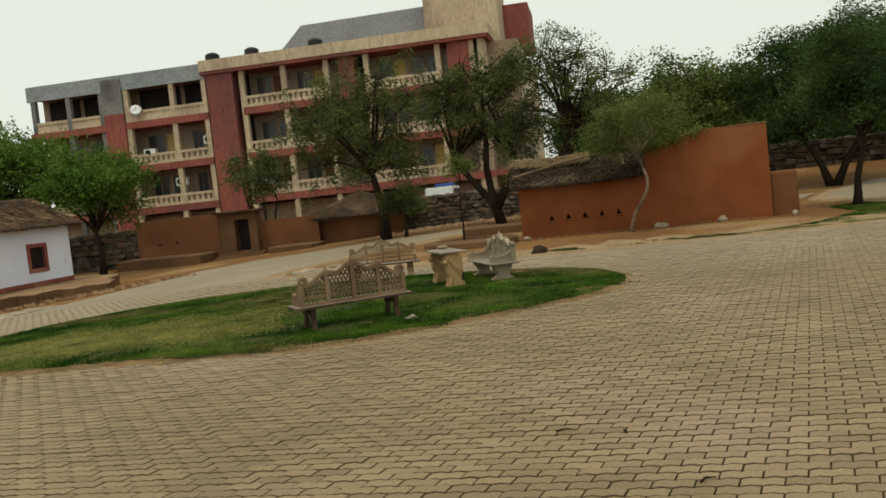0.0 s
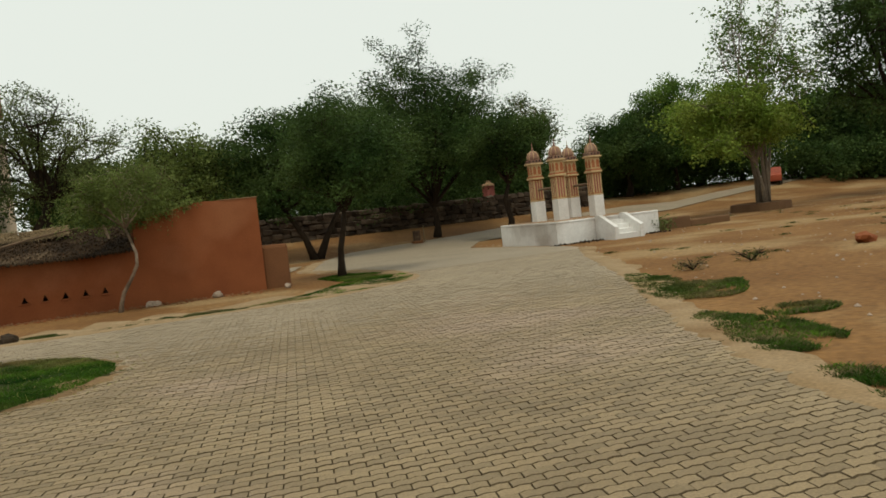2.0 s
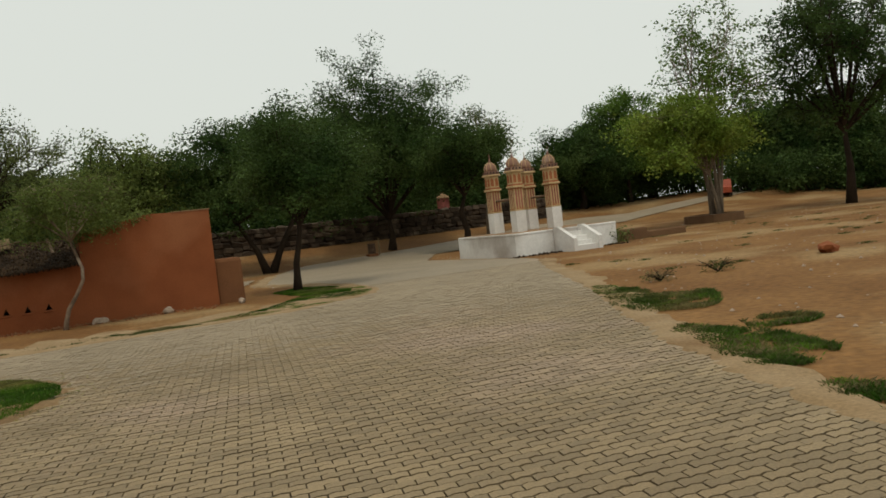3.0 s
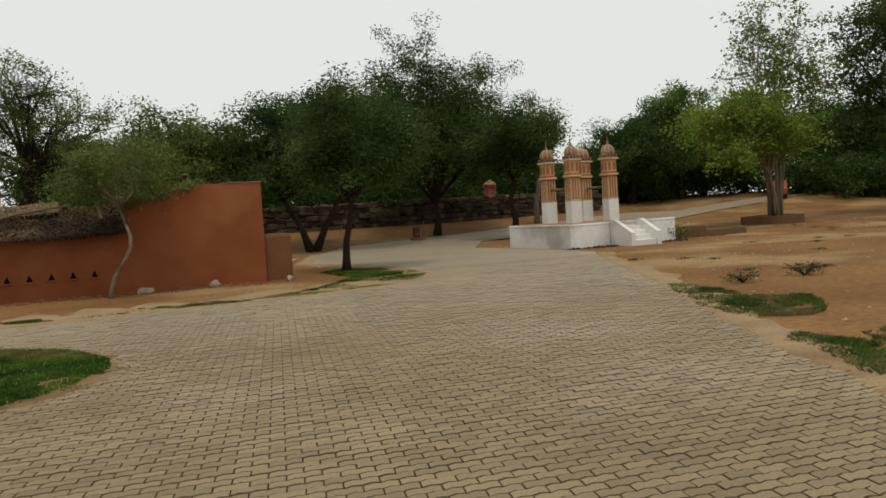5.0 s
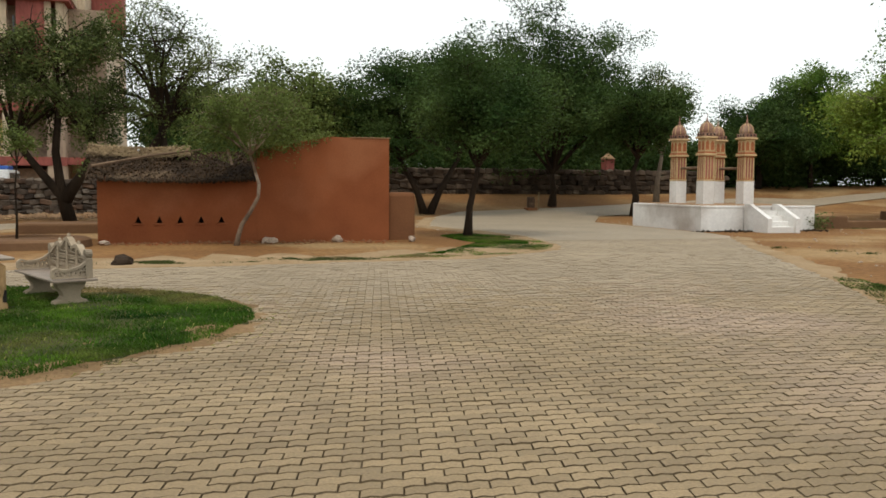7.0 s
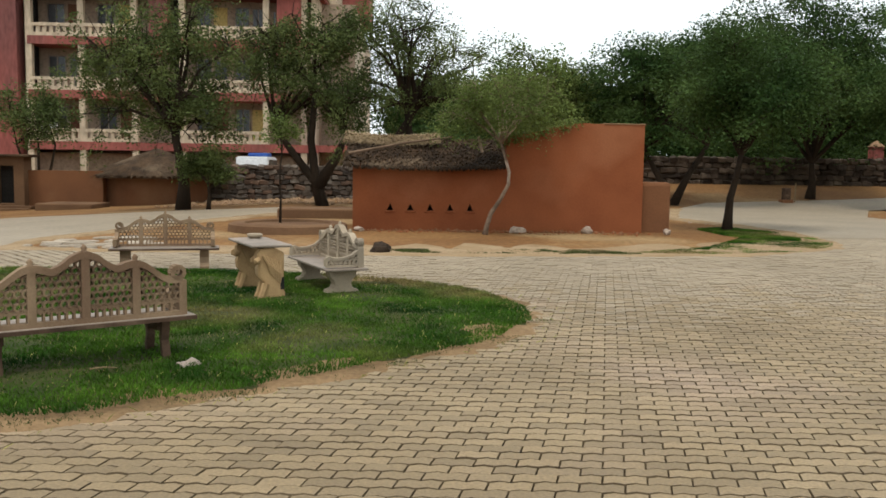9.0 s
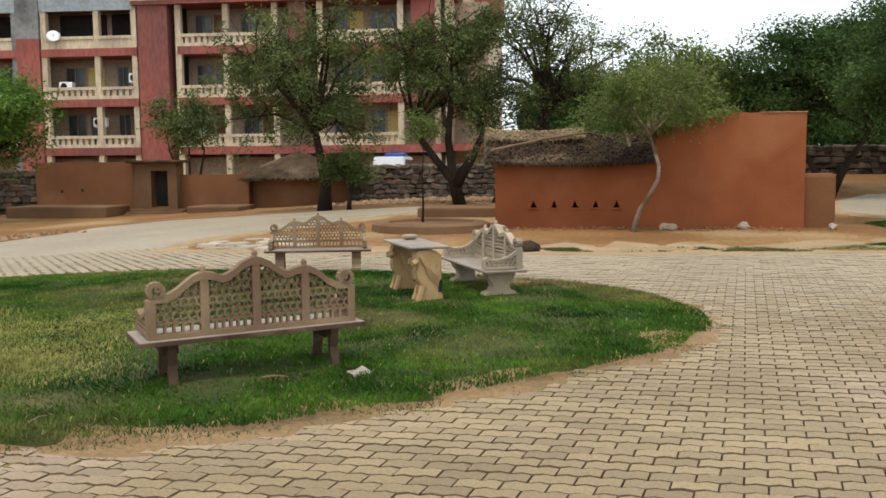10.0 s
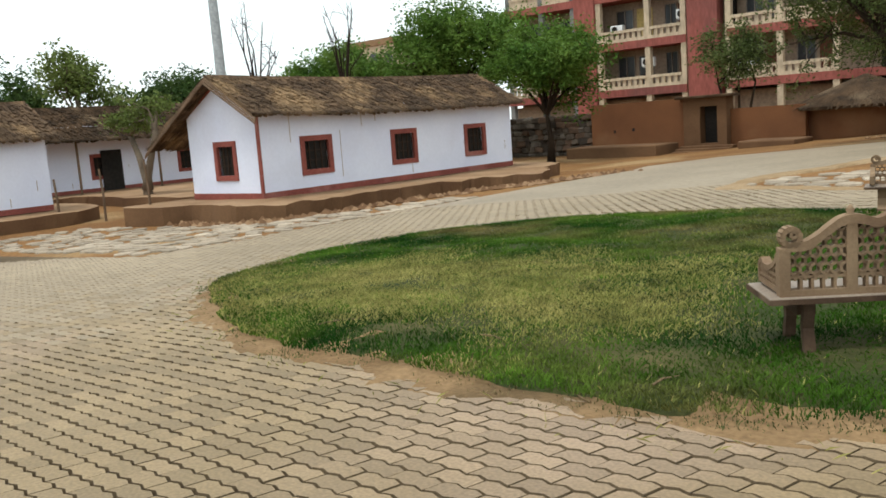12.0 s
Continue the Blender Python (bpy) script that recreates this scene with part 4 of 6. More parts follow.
bm = bmesh.new()
lathe(bm, [(2.35, -0.3), (2.35, 1.5), (2.0, 1.7)], 28)
part("wall", bm, BROWNMUD, rh)
bm = bmesh.new()
lathe(bm, [(3.0, 1.25), (3.05, 1.38), (2.0, 1.85), (1.0, 2.25), (0.1, 2.6)], 28)
part("conical_roof", bm, DARKTHATCH, rh)
rng = random.Random(14)
v, f = [], []
for i in range(2600):
    a, r = rng.uniform(0, 2 * math.pi), 3.05 * math.sqrt(rng.random())
    z = 2.6 - 0.405 * r + rng.uniform(0.0, 0.07)
    c_, s_, ln, da = math.cos(a), math.sin(a), rng.uniform(0.25, 0.5), rng.uniform(-0.2, 0.2)
    b = len(v)
    v += [(r * c_ + s_ * 0.03, r * s_ - c_ * 0.03, z), (r * c_ - s_ * 0.03, r * s_ + c_ * 0.03, z), ((r + ln) * c_ - s_ * da, (r + ln) * s_ + c_ * da, z - 0.42 * ln - rng.uniform(0, 0.05))]
    f.append((b, b + 1, b + 2))
pydata("loose_straw", v, f, DARKTHATCH, rh)["kind"] = "stuff"

# ---- apartment building ----
apt = thing("apartment_building", pose(-24.65, 56, -0.8), "four-storey cream and red apartment block with stained balconies", "building")
FL = [3.55, 6.5, 9.55]
TOP = 12.0
# inner walls carry the balcony shade in their colour
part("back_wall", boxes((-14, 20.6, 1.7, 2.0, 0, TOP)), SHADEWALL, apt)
part("side_wall", boxes((18.3, 18.6, 0.0, 1.7, 0, TOP), (20.3, 20.6, 2.0, 24, 0, TOP)), CREAM, apt)
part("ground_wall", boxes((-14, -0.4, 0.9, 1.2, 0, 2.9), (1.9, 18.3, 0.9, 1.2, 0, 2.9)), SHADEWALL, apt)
for z in FL:
    for a, b in ((-14, -0.55), (2.0, 18.6)):
        part("floor_slab", boxes((a, b, -0.15, 1.7, z - 0.47, z)), BRICKRED, apt, "stained red floor edge")
part("roof_slab", boxes((-0.7, 18.9, -0.5, 24, TOP, TOP + 0.22), (-14, -0.7, -0.1, 24, TOP, TOP + 0.22)), BRICKRED, apt)
part("parapet", boxes((-0.7, 19.0, -0.55, -0.3, TOP + 0.22, TOP + 0.95), (18.75, 19.0, -0.3, 24, TOP + 0.22, TOP + 0.95)), CREAM, apt)
part("sheet_parapet", boxes((-14, -0.7, -0.14, 0.1, TOP - 0.2, TOP + 0.85)), GREYROOF, apt, "grey sheet parapet")
bm = bmesh.new()
prism(bm, [(1.5, TOP + 0.22), (15.0, TOP + 0.22), (15.0, TOP + 3.6), (5.0, TOP + 3.5)], 5, 14)
part("sheet_roof", bm, GREYROOF, apt, "grey sloping sheet roof")
part("stair_tower", boxes((14.4, 19.4, 3, 9, TOP + 0.2, TOP + 4.4)), CREAM, apt)
part("water_tower", boxes((18.2, 21.2, 7.5, 13, TOP + 0.3, TOP + 3.4)), BRICKRED, apt)
part("roof_room", boxes((0.6, 3.4, 6, 9, TOP + 0.2, TOP + 2.0)), CREAM, apt)
for x in (-0.5, 2.4, 7.0):
    bm = bmesh.new()
    lathe(bm, [(0.45, 0), (0.5, 0.1), (0.5, 0.7), (0.25, 0.85)], 12, (x, 1.5, TOP + 0.9))
    part("roof_tank", bm, BLACKTANK, apt)
part("side_pilaster", boxes((-8.2, -6.72, -0.25, 0.6, 0, 10.2)), BRICKRED, apt, "weathered red pilaster under grey plaster")
part("side_pilaster", boxes((-8.2, -6.72, -0.25, 0.6, 10.2, TOP + 0.6)), GREYPLASTER, apt, "bare grey plaster pilaster top")
for a, b, y in ((-0.35, 1.5, -0.35), (8.9, 9.95, -0.2), (16.2, 17.6, -0.2)):
    part("pilaster", boxes((a, b, y, 0.6, 2.4 if a < 0 else 8.6, TOP)), BRICKRED, apt, "weathered red pilaster")
# black blocks stand in for the shade in the recesses beside the pilasters
for a, b in ((1.5, 1.95), (-0.75, -0.35), (9.95, 10.6)):
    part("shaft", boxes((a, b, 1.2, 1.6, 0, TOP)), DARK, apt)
for x in (-13.6, -10.9, -8.4, -6.5, -3.1, -0.72, 2.05, 5.0, 8.0, 10.75, 15.55, 17.75, 18.35):
    part("column", boxes((x - 0.17, x + 0.17, -0.1, 0.25, 0, TOP)), GREYPLASTER if x < -8 else CREAM, apt)
for y in (3.5, 7, 10.5, 14, 17.5, 21):
    part("side_column", boxes((18.9, 19.25, y, y + 0.4, 0, TOP)), CREAM, apt)
for z in FL:
    part("side_slab", boxes((18.6, 20.3, 0, 24, z - 0.4, z)), BRICKRED, apt)


def balustrade(x0, x1, z, solid=False):
    bm = bmesh.new()
    box(bm, x0, x1, -0.12, 0.08, z, z + 0.2)
    box(bm, x0, x1, -0.14, 0.1, z + 0.56, z + 0.74)
    if solid:
        box(bm, x0, x1, -0.08, 0.04, z + 0.2, z + 0.56)
    else:
        n = max(2, int((x1 - x0) / 0.36))
        for i in range(n + 1):
            c = x0 + (x1 - x0) * i / n
            box(bm, c - 0.11, c + 0.11, -0.08, 0.04, z + 0.2, z + 0.56)
    part("balustrade", bm, CREAM, apt)


for zi, z in enumerate(FL):
    for a, b in ((-13.6, -10.9), (-10.9, -8.4), (-6.5, -3.1), (-3.1, -0.72)):
        balustrade(a + 0.17, b - 0.17, z, zi == 2)
    for a, b in ((2.05, 5.0), (5.0, 8.0), (10.75, 15.55)):
        balustrade(a + 0.17, b - 0.17, z)
rng = random.Random(5)


def flat_window(x, z, w, h, kind):
    g = new("window")
    g.parent = apt
    g.matrix_basis = Matrix.Translation((x, 1.7, z))
    if kind == "door":
        part("panel", boxes((0, w, -0.06, 0.0, 0, h)), YELLOW if rng.random() < 0.5 else BROWNDOOR, g)
        return
    part("window_frame", boxes((0, w, -0.05, 0.0, 0, 0.07), (0, w, -0.05, 0, h - 0.07, h), (0, 0.07, -0.05, 0, 0.07, h - 0.07), (w - 0.07, w, -0.05, 0, 0.07, h - 0.07), (w / 2 - 0.03, w / 2 + 0.03, -0.05, 0, 0.07, h - 0.07)), SLAB, g)
    part("pane", boxes((0.07, w - 0.07, -0.02, 0.0, 0.07, h - 0.07)), GLASS, g)


for zi, z in enumerate(FL):
    for a, b in ((-13.4, -11.1), (-10.7, -8.6), (-6.3, -3.3), (-2.9, -0.9), (2.3, 4.8), (5.2, 7.8), (11.0, 13.2), (13.3, 15.4)):
        w = b - a
        if zi == 2 and a < 0:
            # black block painted in for the shade inside the open top floor
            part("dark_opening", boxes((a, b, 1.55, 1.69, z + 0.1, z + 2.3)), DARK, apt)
            continue
        flat_window(a + 0.15, z + 0.7, w * 0.42, 1.45, "window")
        flat_window(a + w * 0.55, z, w * 0.36, 2.1, "door" if (zi + int(a)) % 3 else "window")
for x, z in ((-5.8, FL[1] + 0.55), (-3.7, FL[0] + 1.3), (2.5, FL[0] + 0.5), (-1.3, FL[1] + 1.0)):
    ac = thing("air_conditioner", pose(-24.65 + x, 56.2, -0.8 + z), "white air conditioner unit on a balcony", "air conditioner")
    part("casing", boxes((0, 0.85, 0, 0.35, 0, 0.55), bevel=0.03), PLASTICWHITE, ac)
    bm = bmesh.new()
    tube(bm, [(0.3, -0.012, 0.28), (0.3, -0.002, 0.28)], 0.21, 16)
    part("fan_grille", bm, DARK, ac)
    part("bracket", boxes((0.05, 0.8, 0.1, 0.3, -0.06, 0.0)), METALGREY, ac)
for z in (FL[1], FL[2], FL[0]):
    part("flank_window", boxes((16.0, 16.1, 0, 0.1, z + 0.7, z + 1.6)), GLASS, apt)

far_b = thing("distant_building", pose(-90, 95, land(-90, 95)), "far flat-roofed tan building above the trees", "building")
part("wall", boxes((-5.2, 5.2, 0, 9, -0.5, 13.6)), CREAM, far_b)
part("parapet", boxes((-5.4, 5.4, -0.2, 9.2, 13.6, 14.5)), PLINTH, far_b)
for z in (2.0, 5.2, 8.4, 11.2):
    for x in (-3.6, -0.6, 2.4):
        part("window", boxes((x, x + 1.3, -0.05, 0.1, z, z + 1.4)), GLASS, far_b)

dish = thing("satellite_dish", pose(-30.4, 55.75, 9.45, 65, 0, 25), "small white satellite dish on a balcony rail", "satellite dish")
bm = bmesh.new()
lathe(bm, [(0.02, 0), (0.2, 0.03), (0.38, 0.12), (0.4, 0.13), (0.2, 0.05), (0.03, 0.02)], 18)
part("reflector", bm, PLASTICWHITE, dish, smooth=True)
bm = bmesh.new()
tube(bm, [(0, 0, 0.02), (0, 0.1, 0.4)], 0.015, 6)
part("feed_arm", bm, METALGREY, dish)
bm = bmesh.new()
tube(bm, [(0, 0, 0), (0, -0.35, -0.2)], 0.025, 6)
part("mount", bm, METALGREY, dish)

# ---- platform with four turrets ----
plat = thing("well_platform", pose(15.67, 27.6, 0), "whitewashed square masonry platform with mud-splashed sides and steps", "platform")
PW, PD, PH = 4.4, 4.3, 0.80
bm = bmesh.new()
box(bm, 0, PW, 0, PD, -0.2, PH - 0.08)
box(bm, -0.012, PW + 0.012, -0.012, PD + 0.012, PH - 0.08, PH, bevel=0.02)
part("base", bm, LIME, plat, "limewashed wall stained with splashed mud")
part("top", boxes((0.12, PW - 0.12, 0.12, PD - 0.12, PH, PH + 0.012)), PLINTH, plat)
SX = 1.75
for i in range(4):
    part("step_stone", boxes((SX, SX + 0.9, -0.28 * (4 - i) - 0.05, -0.05, -0.15, PH * (i + 1) / 5), bevel=0.01), LIME, plat)
for x in (SX - 0.16, SX + 0.9):
    bm = bmesh.new()
    a = [(-0.05, -0.2), (-0.05, PH + 0.06), (-0.3, PH + 0.06), (-1.25, 0.42), (-1.25, -0.2)]
    va = [bm.verts.new((x, y, z)) for y, z in a]
    vb = [bm.verts.new((x + 0.16, y, z)) for y, z in a]
    bm.faces.new(va)
    bm.faces.new(vb[::-1])
    for i in range(5):
        bm.faces.new((va[(i + 1) % 5], va[i], vb[i], vb[(i + 1) % 5]))
    bmesh.ops.recalc_face_normals(bm, faces=bm.faces)
    part("cheek_wall", bm, LIME, plat)


def turret():
    t = thing("turret", pose(0, 0, 0), "ochre painted masonry turret with a small dome, white at its foot", "turret", "turrets on the platform")
    part("foot", boxes((-0.215, 0.215, -0.215, 0.215, 0, 0.80), bevel=0.015), LIME, t, "whitewashed square foot")
    part("shaft", boxes((-0.19, 0.19, -0.19, 0.19, 0.80, 1.66), bevel=0.012), ORANGE, t)
    part("base_moulding", boxes((-0.22, 0.22, -0.22, 0.22, 0.80, 0.86), bevel=0.015), BUFF, t)
    for k in range(4):
        for x in (-0.165, -0.055, 0.055, 0.165):
            bm = boxes((x - 0.022, x + 0.022, -0.212, -0.185, 0.88, 1.62), bevel=0.009)
            bm.transform(pose(0, 0, 0, 0, 0, 90 * k))
            part("rib", bm, BUFF, t)
        for x in (-0.11, 0.0, 0.11):
            bm = bmesh.new()
            prism(bm, [(x - 0.03, 0.94), (x + 0.03, 0.94), (x + 0.03, 1.5), (x, 1.56), (x - 0.03, 1.5)], -0.194, -0.186)
            bm.transform(pose(0, 0, 0, 0, 0, 90 * k))
            part("panel", bm, BRICKRED, t)
    part("cornice", boxes((-0.255, 0.255, -0.255, 0.255, 1.66, 1.74), bevel=0.02), BUFF, t)
    part("cornice_band", boxes((-0.225, 0.225, -0.225, 0.225, 1.74, 1.80), bevel=0.012), ORANGE, t)
    part("kiosk", boxes((-0.20, 0.20, -0.20, 0.20, 1.80, 2.24), bevel=0.012), BUFF, t)
    for k in range(4):
        for x in (-0.10, 0.10):
            bm = bmesh.new()
            prism(bm, [(x - 0.065, 1.86), (x + 0.065, 1.86), (x + 0.065, 2.08), (x + 0.04, 2.14), (x, 2.18), (x - 0.04, 2.14), (x - 0.065, 2.08)], -0.207, -0.195)
            bm.transform(pose(0, 0, 0, 0, 0, 90 * k))
            part("niche", bm, ORANGE, t)
    part("eave", boxes((-0.275, 0.275, -0.275, 0.275, 2.24, 2.31), bevel=0.02), BUFF, t)
    part("parapet", boxes((-0.235, 0.235, -0.235, 0.235, 2.31, 2.44), bevel=0.015), DOMESTONE, t)
    for k in range(4):
        for x in (-0.14, 0.0, 0.14):
            # uncut opening: a black plate paints its inner shade
            bm = boxes((x - 0.03, x + 0.03, -0.241, -0.232, 2.345, 2.41))
            bm.transform(pose(0, 0, 0, 0, 0, 90 * k))
            part("opening", bm, DARK, t)
    dome = part("dome", bmesh.new(), DOMESTONE, t)
    bm = bmesh.new()
    lathe(bm, [(0.225, 2.44), (0.24, 2.5), (0.235, 2.58), (0.205, 2.67), (0.15, 2.74), (0.07, 2.785), (0.03, 2.80)], 20)
    bm.to_mesh(dome.data)
    bm.free()
    dome.data.shade_smooth()
    for k in range(8):
        a = math.pi * (k + 0.5) / 4
        bm = bmesh.new()
        tube(bm, [(r * math.cos(a), r * math.sin(a), z) for r, z in ((0.24, 2.46), (0.242, 2.56), (0.208, 2.67), (0.15, 2.745), (0.06, 2.79))], 0.013, 5)
        part("dome_rib", bm, BUFF, dome)
    bm = bmesh.new()
    lathe(bm, [(0.045, 2.79), (0.06, 2.83), (0.03, 2.86), (0.04, 2.90), (0.014, 2.94), (0.012, 3.05), (0.003, 3.12)], 10)
    part("finial", bm, DOMESTONE, t, smooth=True)
    return t


TX, TY, TSX, TSY = 16.95, 29.3, 1.60, 1.69
t0 = turret()
t0.matrix_world = pose(TX, TY, PH)
for x, y in ((TX, TY + TSY), (TX + TSX, TY), (TX + TSX, TY + TSY)):
    copy_thing(t0, pose(x, y, PH))
for a, b in (((TX, TY + TSY), (TX + TSX, TY + TSY)), ((TX, TY), (TX, TY + TSY)), ((TX + TSX, TY), (TX + TSX, TY + TSY))):
    d = (Vector((*b, 0)) - Vector((*a, 0))).normalized() * 0.17
    bm = bmesh.new()
    tube(bm, [(a[0] + d.x, a[1] + d.y, PH + 1.26), (b[0] - d.x, b[1] - d.y, PH + 1.26)], 0.045, 8)
    tagged(mesh_ob("tie_beam", bm, WOOD), "dark weathered beam tying two turrets together", "beam", "beams between turrets")


# ---- stone garden furniture ----
BL, SEAT = 1.42, 0.345
PROFILE = [(0.0, 0.495), (0.06, 0.488), (0.14, 0.462), (0.20, 0.425), (0.25, 0.402), (0.30, 0.385), (0.34, 0.385), (0.40, 0.402), (0.47, 0.412), (0.54, 0.41), (0.60, 0.395), (0.68, 0.355), (0.76, 0.31), (0.84, 0.28), (0.92, 0.275), (1.0, 0.28)]


def crest(x):
    """Height of the carved back above the seat."""
    u = min(abs(x - BL / 2) / (BL / 2), 1.0)
    for (a, za), (b, zb) in zip(PROFILE, PROFILE[1:]):
        if u <= b:
            return za + (zb - za) * (u - a) / (b - a)
    return PROFILE[-1][1]


def bar(bm, a, b, w, y0, y1):
    """A flat bar in the plane of the back, from a to b in x and z."""
    d = Vector((b[0] - a[0], b[1] - a[1]))
    if d.length < 0.004:
        return
    n = Vector((-d.y, d.x)).normalized() * (w / 2)
    pts = [(a[0] + n.x, a[1] + n.y), (a[0] - n.x, a[1] - n.y), (b[0] - n.x, b[1] - n.y), (b[0] + n.x, b[1] + n.y)]
    prism(bm, pts, y0, y1)


def lattice(x0, x1, top, s=0.031, z0=0.10):
    """Pierced honeycomb screen between two posts, under a top line."""
    bm = bmesh.new()
    w, edges = s * math.sqrt(3), set()
    for j in range(-1, 18):
        for i in range(-1, int((x1 - x0) / w) + 3):
            cx, cz = x0 + w * (i + 0.5 * (j % 2)), z0 + 1.5 * s * j
            v = [(cx + s * math.sin(math.pi / 3 * k), cz + s * math.cos(math.pi / 3 * k)) for k in range(6)]
            for k in range(6):
                a, b = v[k], v[(k + 1) % 6]
                key = tuple(sorted(((round(a[0], 3), round(a[1], 3)), (round(b[0], 3), round(b[1], 3)))))
                edges.add(key)
    for a, b in sorted(edges):
        mx, mz = (a[0] + b[0]) / 2, (a[1] + b[1]) / 2
        if x0 - 0.005 < mx < x1 + 0.005 and z0 < mz < top(mx) - 0.01:
            bar(bm, a, b, 0.0145, -0.024, 0.024)
    n = max(2, int((x1 - x0) / 0.05))
    for i in range(1, n):
        x = x0 + (x1 - x0) * i / n
        bar(bm, (x, 0.03), (x, 0.105), 0.016, -0.022, 0.022)
    bar(bm, (x0, 0.105), (x1, 0.105), 0.018, -0.022, 0.022)
    return bm


def ring(bm, cx, cz, r, t, y0, y1, n=14):
    for k in range(n):
        a, b = 2 * math.pi * k / n, 2 * math.pi * (k + 1) / n
        bar(bm, (cx + r * math.cos(a), cz + r * math.sin(a)), (cx + r * math.cos(b), cz + r * math.sin(b)), t, y0, y1)


def garden_bench(m, label, stone, legs):
    b = thing("garden_bench", m, label, "bench", "carved stone benches round the table")
    part("seat", boxes((-0.09, BL + 0.09, -0.07, 0.42, SEAT - 0.032, SEAT), bevel=0.009), SLAB, b, "worn stone seat slab with a dark edge")
    # strips round the seat, darker than the slab
    if stone is STONE:
        e0, e1 = SEAT - 0.036, SEAT - 0.006
        part("seat_edge", boxes((-0.094, BL + 0.094, -0.075, -0.069, e0, e1), (-0.094, BL + 0.094, 0.419, 0.424, e0, e1), (-0.095, -0.089, -0.069, 0.419, e0, e1), (BL + 0.089, BL + 0.095, -0.069, 0.419, e0, e1)), DARKSTONE, b, "dark edge of the seat")
    back = part("backrest", boxes((-0.03, BL + 0.03, -0.035, 0.035, SEAT, SEAT + 0.035)), stone, b, "pierced stone backrest with a scalloped crest")
    up = Matrix.Translation((0, 0, SEAT))
    posts = [BL * k for k in (0.0, 0.247, 0.5, 0.753, 1.0)]
    for x in posts:
        h = crest(x) - 0.01
        bm = boxes((x - 0.03, x + 0.03, -0.034, 0.034, 0.03, h), bevel=0.006)
        bm.transform(up)
        part("post", bm, stone, back)
    for x in posts[1:4]:
        bm = bmesh.new()
        lathe(bm, [(0.03, 0), (0.034, 0.012), (0.016, 0.024), (0.024, 0.04), (0.006, 0.065)], 10, (x, 0, SEAT + crest(x) + 0.005))
        part("finial", bm, stone, back, smooth=True)
    for a, c in zip(posts, posts[1:]):
        bm = lattice(a + 0.028, c - 0.028, lambda v: crest(v) - 0.01)
        bm.transform(up)
        part("lattice_panel", bm, stone, back)
    bm = bmesh.new()
    n = 72
    xs = [BL * i / n for i in range(n + 1)]
    low = [(x, crest(x) - 0.03) for x in xs]
    top = [(x, crest(x) + 0.022) for x in xs]
    for i in range(n):
        prism(bm, [low[i], low[i + 1], top[i + 1], top[i]], -0.036, 0.036)
    bmesh.ops.remove_doubles(bm, verts=bm.verts, dist=0.0005)
    bm.transform(up)
    part("crest_rail", bm, stone, back)
    for cx in (0.035, BL - 0.035):
        bm = bmesh.new()
        ring(bm, cx, 0.325, 0.046, 0.03, -0.036, 0.036)
        ring(bm, cx + (0.012 if cx < 0.5 else -0.012), 0.338, 0.016, 0.018, -0.036, 0.036, 8)
        bm.transform(up)
        part("scroll", bm, stone, back)
    for x in (0.0, BL):
        arm = [(0.03, 0.03), (0.40, 0.03), (0.40, 0.12), (0.36, 0.15), (0.30, 0.12), (0.20, 0.125), (0.10, 0.16), (0.03, 0.22)]
        arm_ob = new("armrest")
        arm_ob.parent = b
        arm_ob.matrix_basis = Matrix.Translation((x, 0, SEAT)) @ pose(0, 0, 0, 0, 0, 90)
        bm = bmesh.new()
        for i in range(len(arm)):
            bar(bm, arm[i], arm[(i + 1) % len(arm)], 0.03, -0.028, 0.028)
        part("arm_frame", bm, stone, arm_ob)

        def armtop(v):
            for (a, za), (c, zc) in zip(arm[:1:-1], arm[-2:0:-1]):
                if min(a, c) <= v <= max(a, c) and a != c:
                    return za + (zc - za) * (v - a) / (c - a)
            return 0.12
        part("arm_lattice", lattice(0.04, 0.39, lambda v: armtop(v) - 0.005, 0.026, 0.045), stone, arm_ob)
    for x in (0.13, BL - 0.13):
        lg = new("leg")
        lg.parent = b
        lg.matrix_basis = Matrix.Translation((x, 0, 0)) @ pose(0, 0, 0, 0, 0, 90)
        h = SEAT - 0.032
        if legs == "splayed":
            for s, y in ((-1, 0.02), (1, 0.34)):
                bm = bmesh.new()
                prism(bm, [(y - 0.05 * s, h), (y + 0.04 * s, h), (y + 0.03 * s, h * 0.75), (y + 0.012 * s, h * 0.5), (y + 0.04 * s, h * 0.25), (y + 0.06 * s, -0.05), (y + 0.01 * s, -0.05), (y - 0.012 * s, h * 0.28), (y - 0.03 * s, h * 0.5), (y - 0.02 * s, h * 0.75)], -0.03, 0.03)
                bmesh.ops.recalc_face_normals(bm, faces=bm.faces)
                part("foot", bm, DARKSTONE, lg)
            part("bracket", boxes((0.04, 0.32, -0.05, 0.05, h * 0.72, h)), DARKSTONE, lg)
        elif legs == "vase":
            bm = bmesh.new()
            prism(bm, [(0.0, -0.05), (0.36, -0.05), (0.375, 0.02), (0.345, 0.055), (0.30, 0.07), (0.275, 0.12), (0.29, 0.18), (0.33, 0.225), (0.35, h), (0.01, h), (0.03, 0.225), (0.07, 0.18), (0.085, 0.12), (0.06, 0.07), (0.015, 0.055), (-0.015, 0.02)], -0.075, 0.075)
            bmesh.ops.recalc_face_normals(bm, faces=bm.faces)
            bmesh.ops.bevel(bm, geom=[e for e in bm.edges if abs(e.verts[0].co.y - e.verts[1].co.y) < 0.01], offset=0.008, segments=1, affect="EDGES")
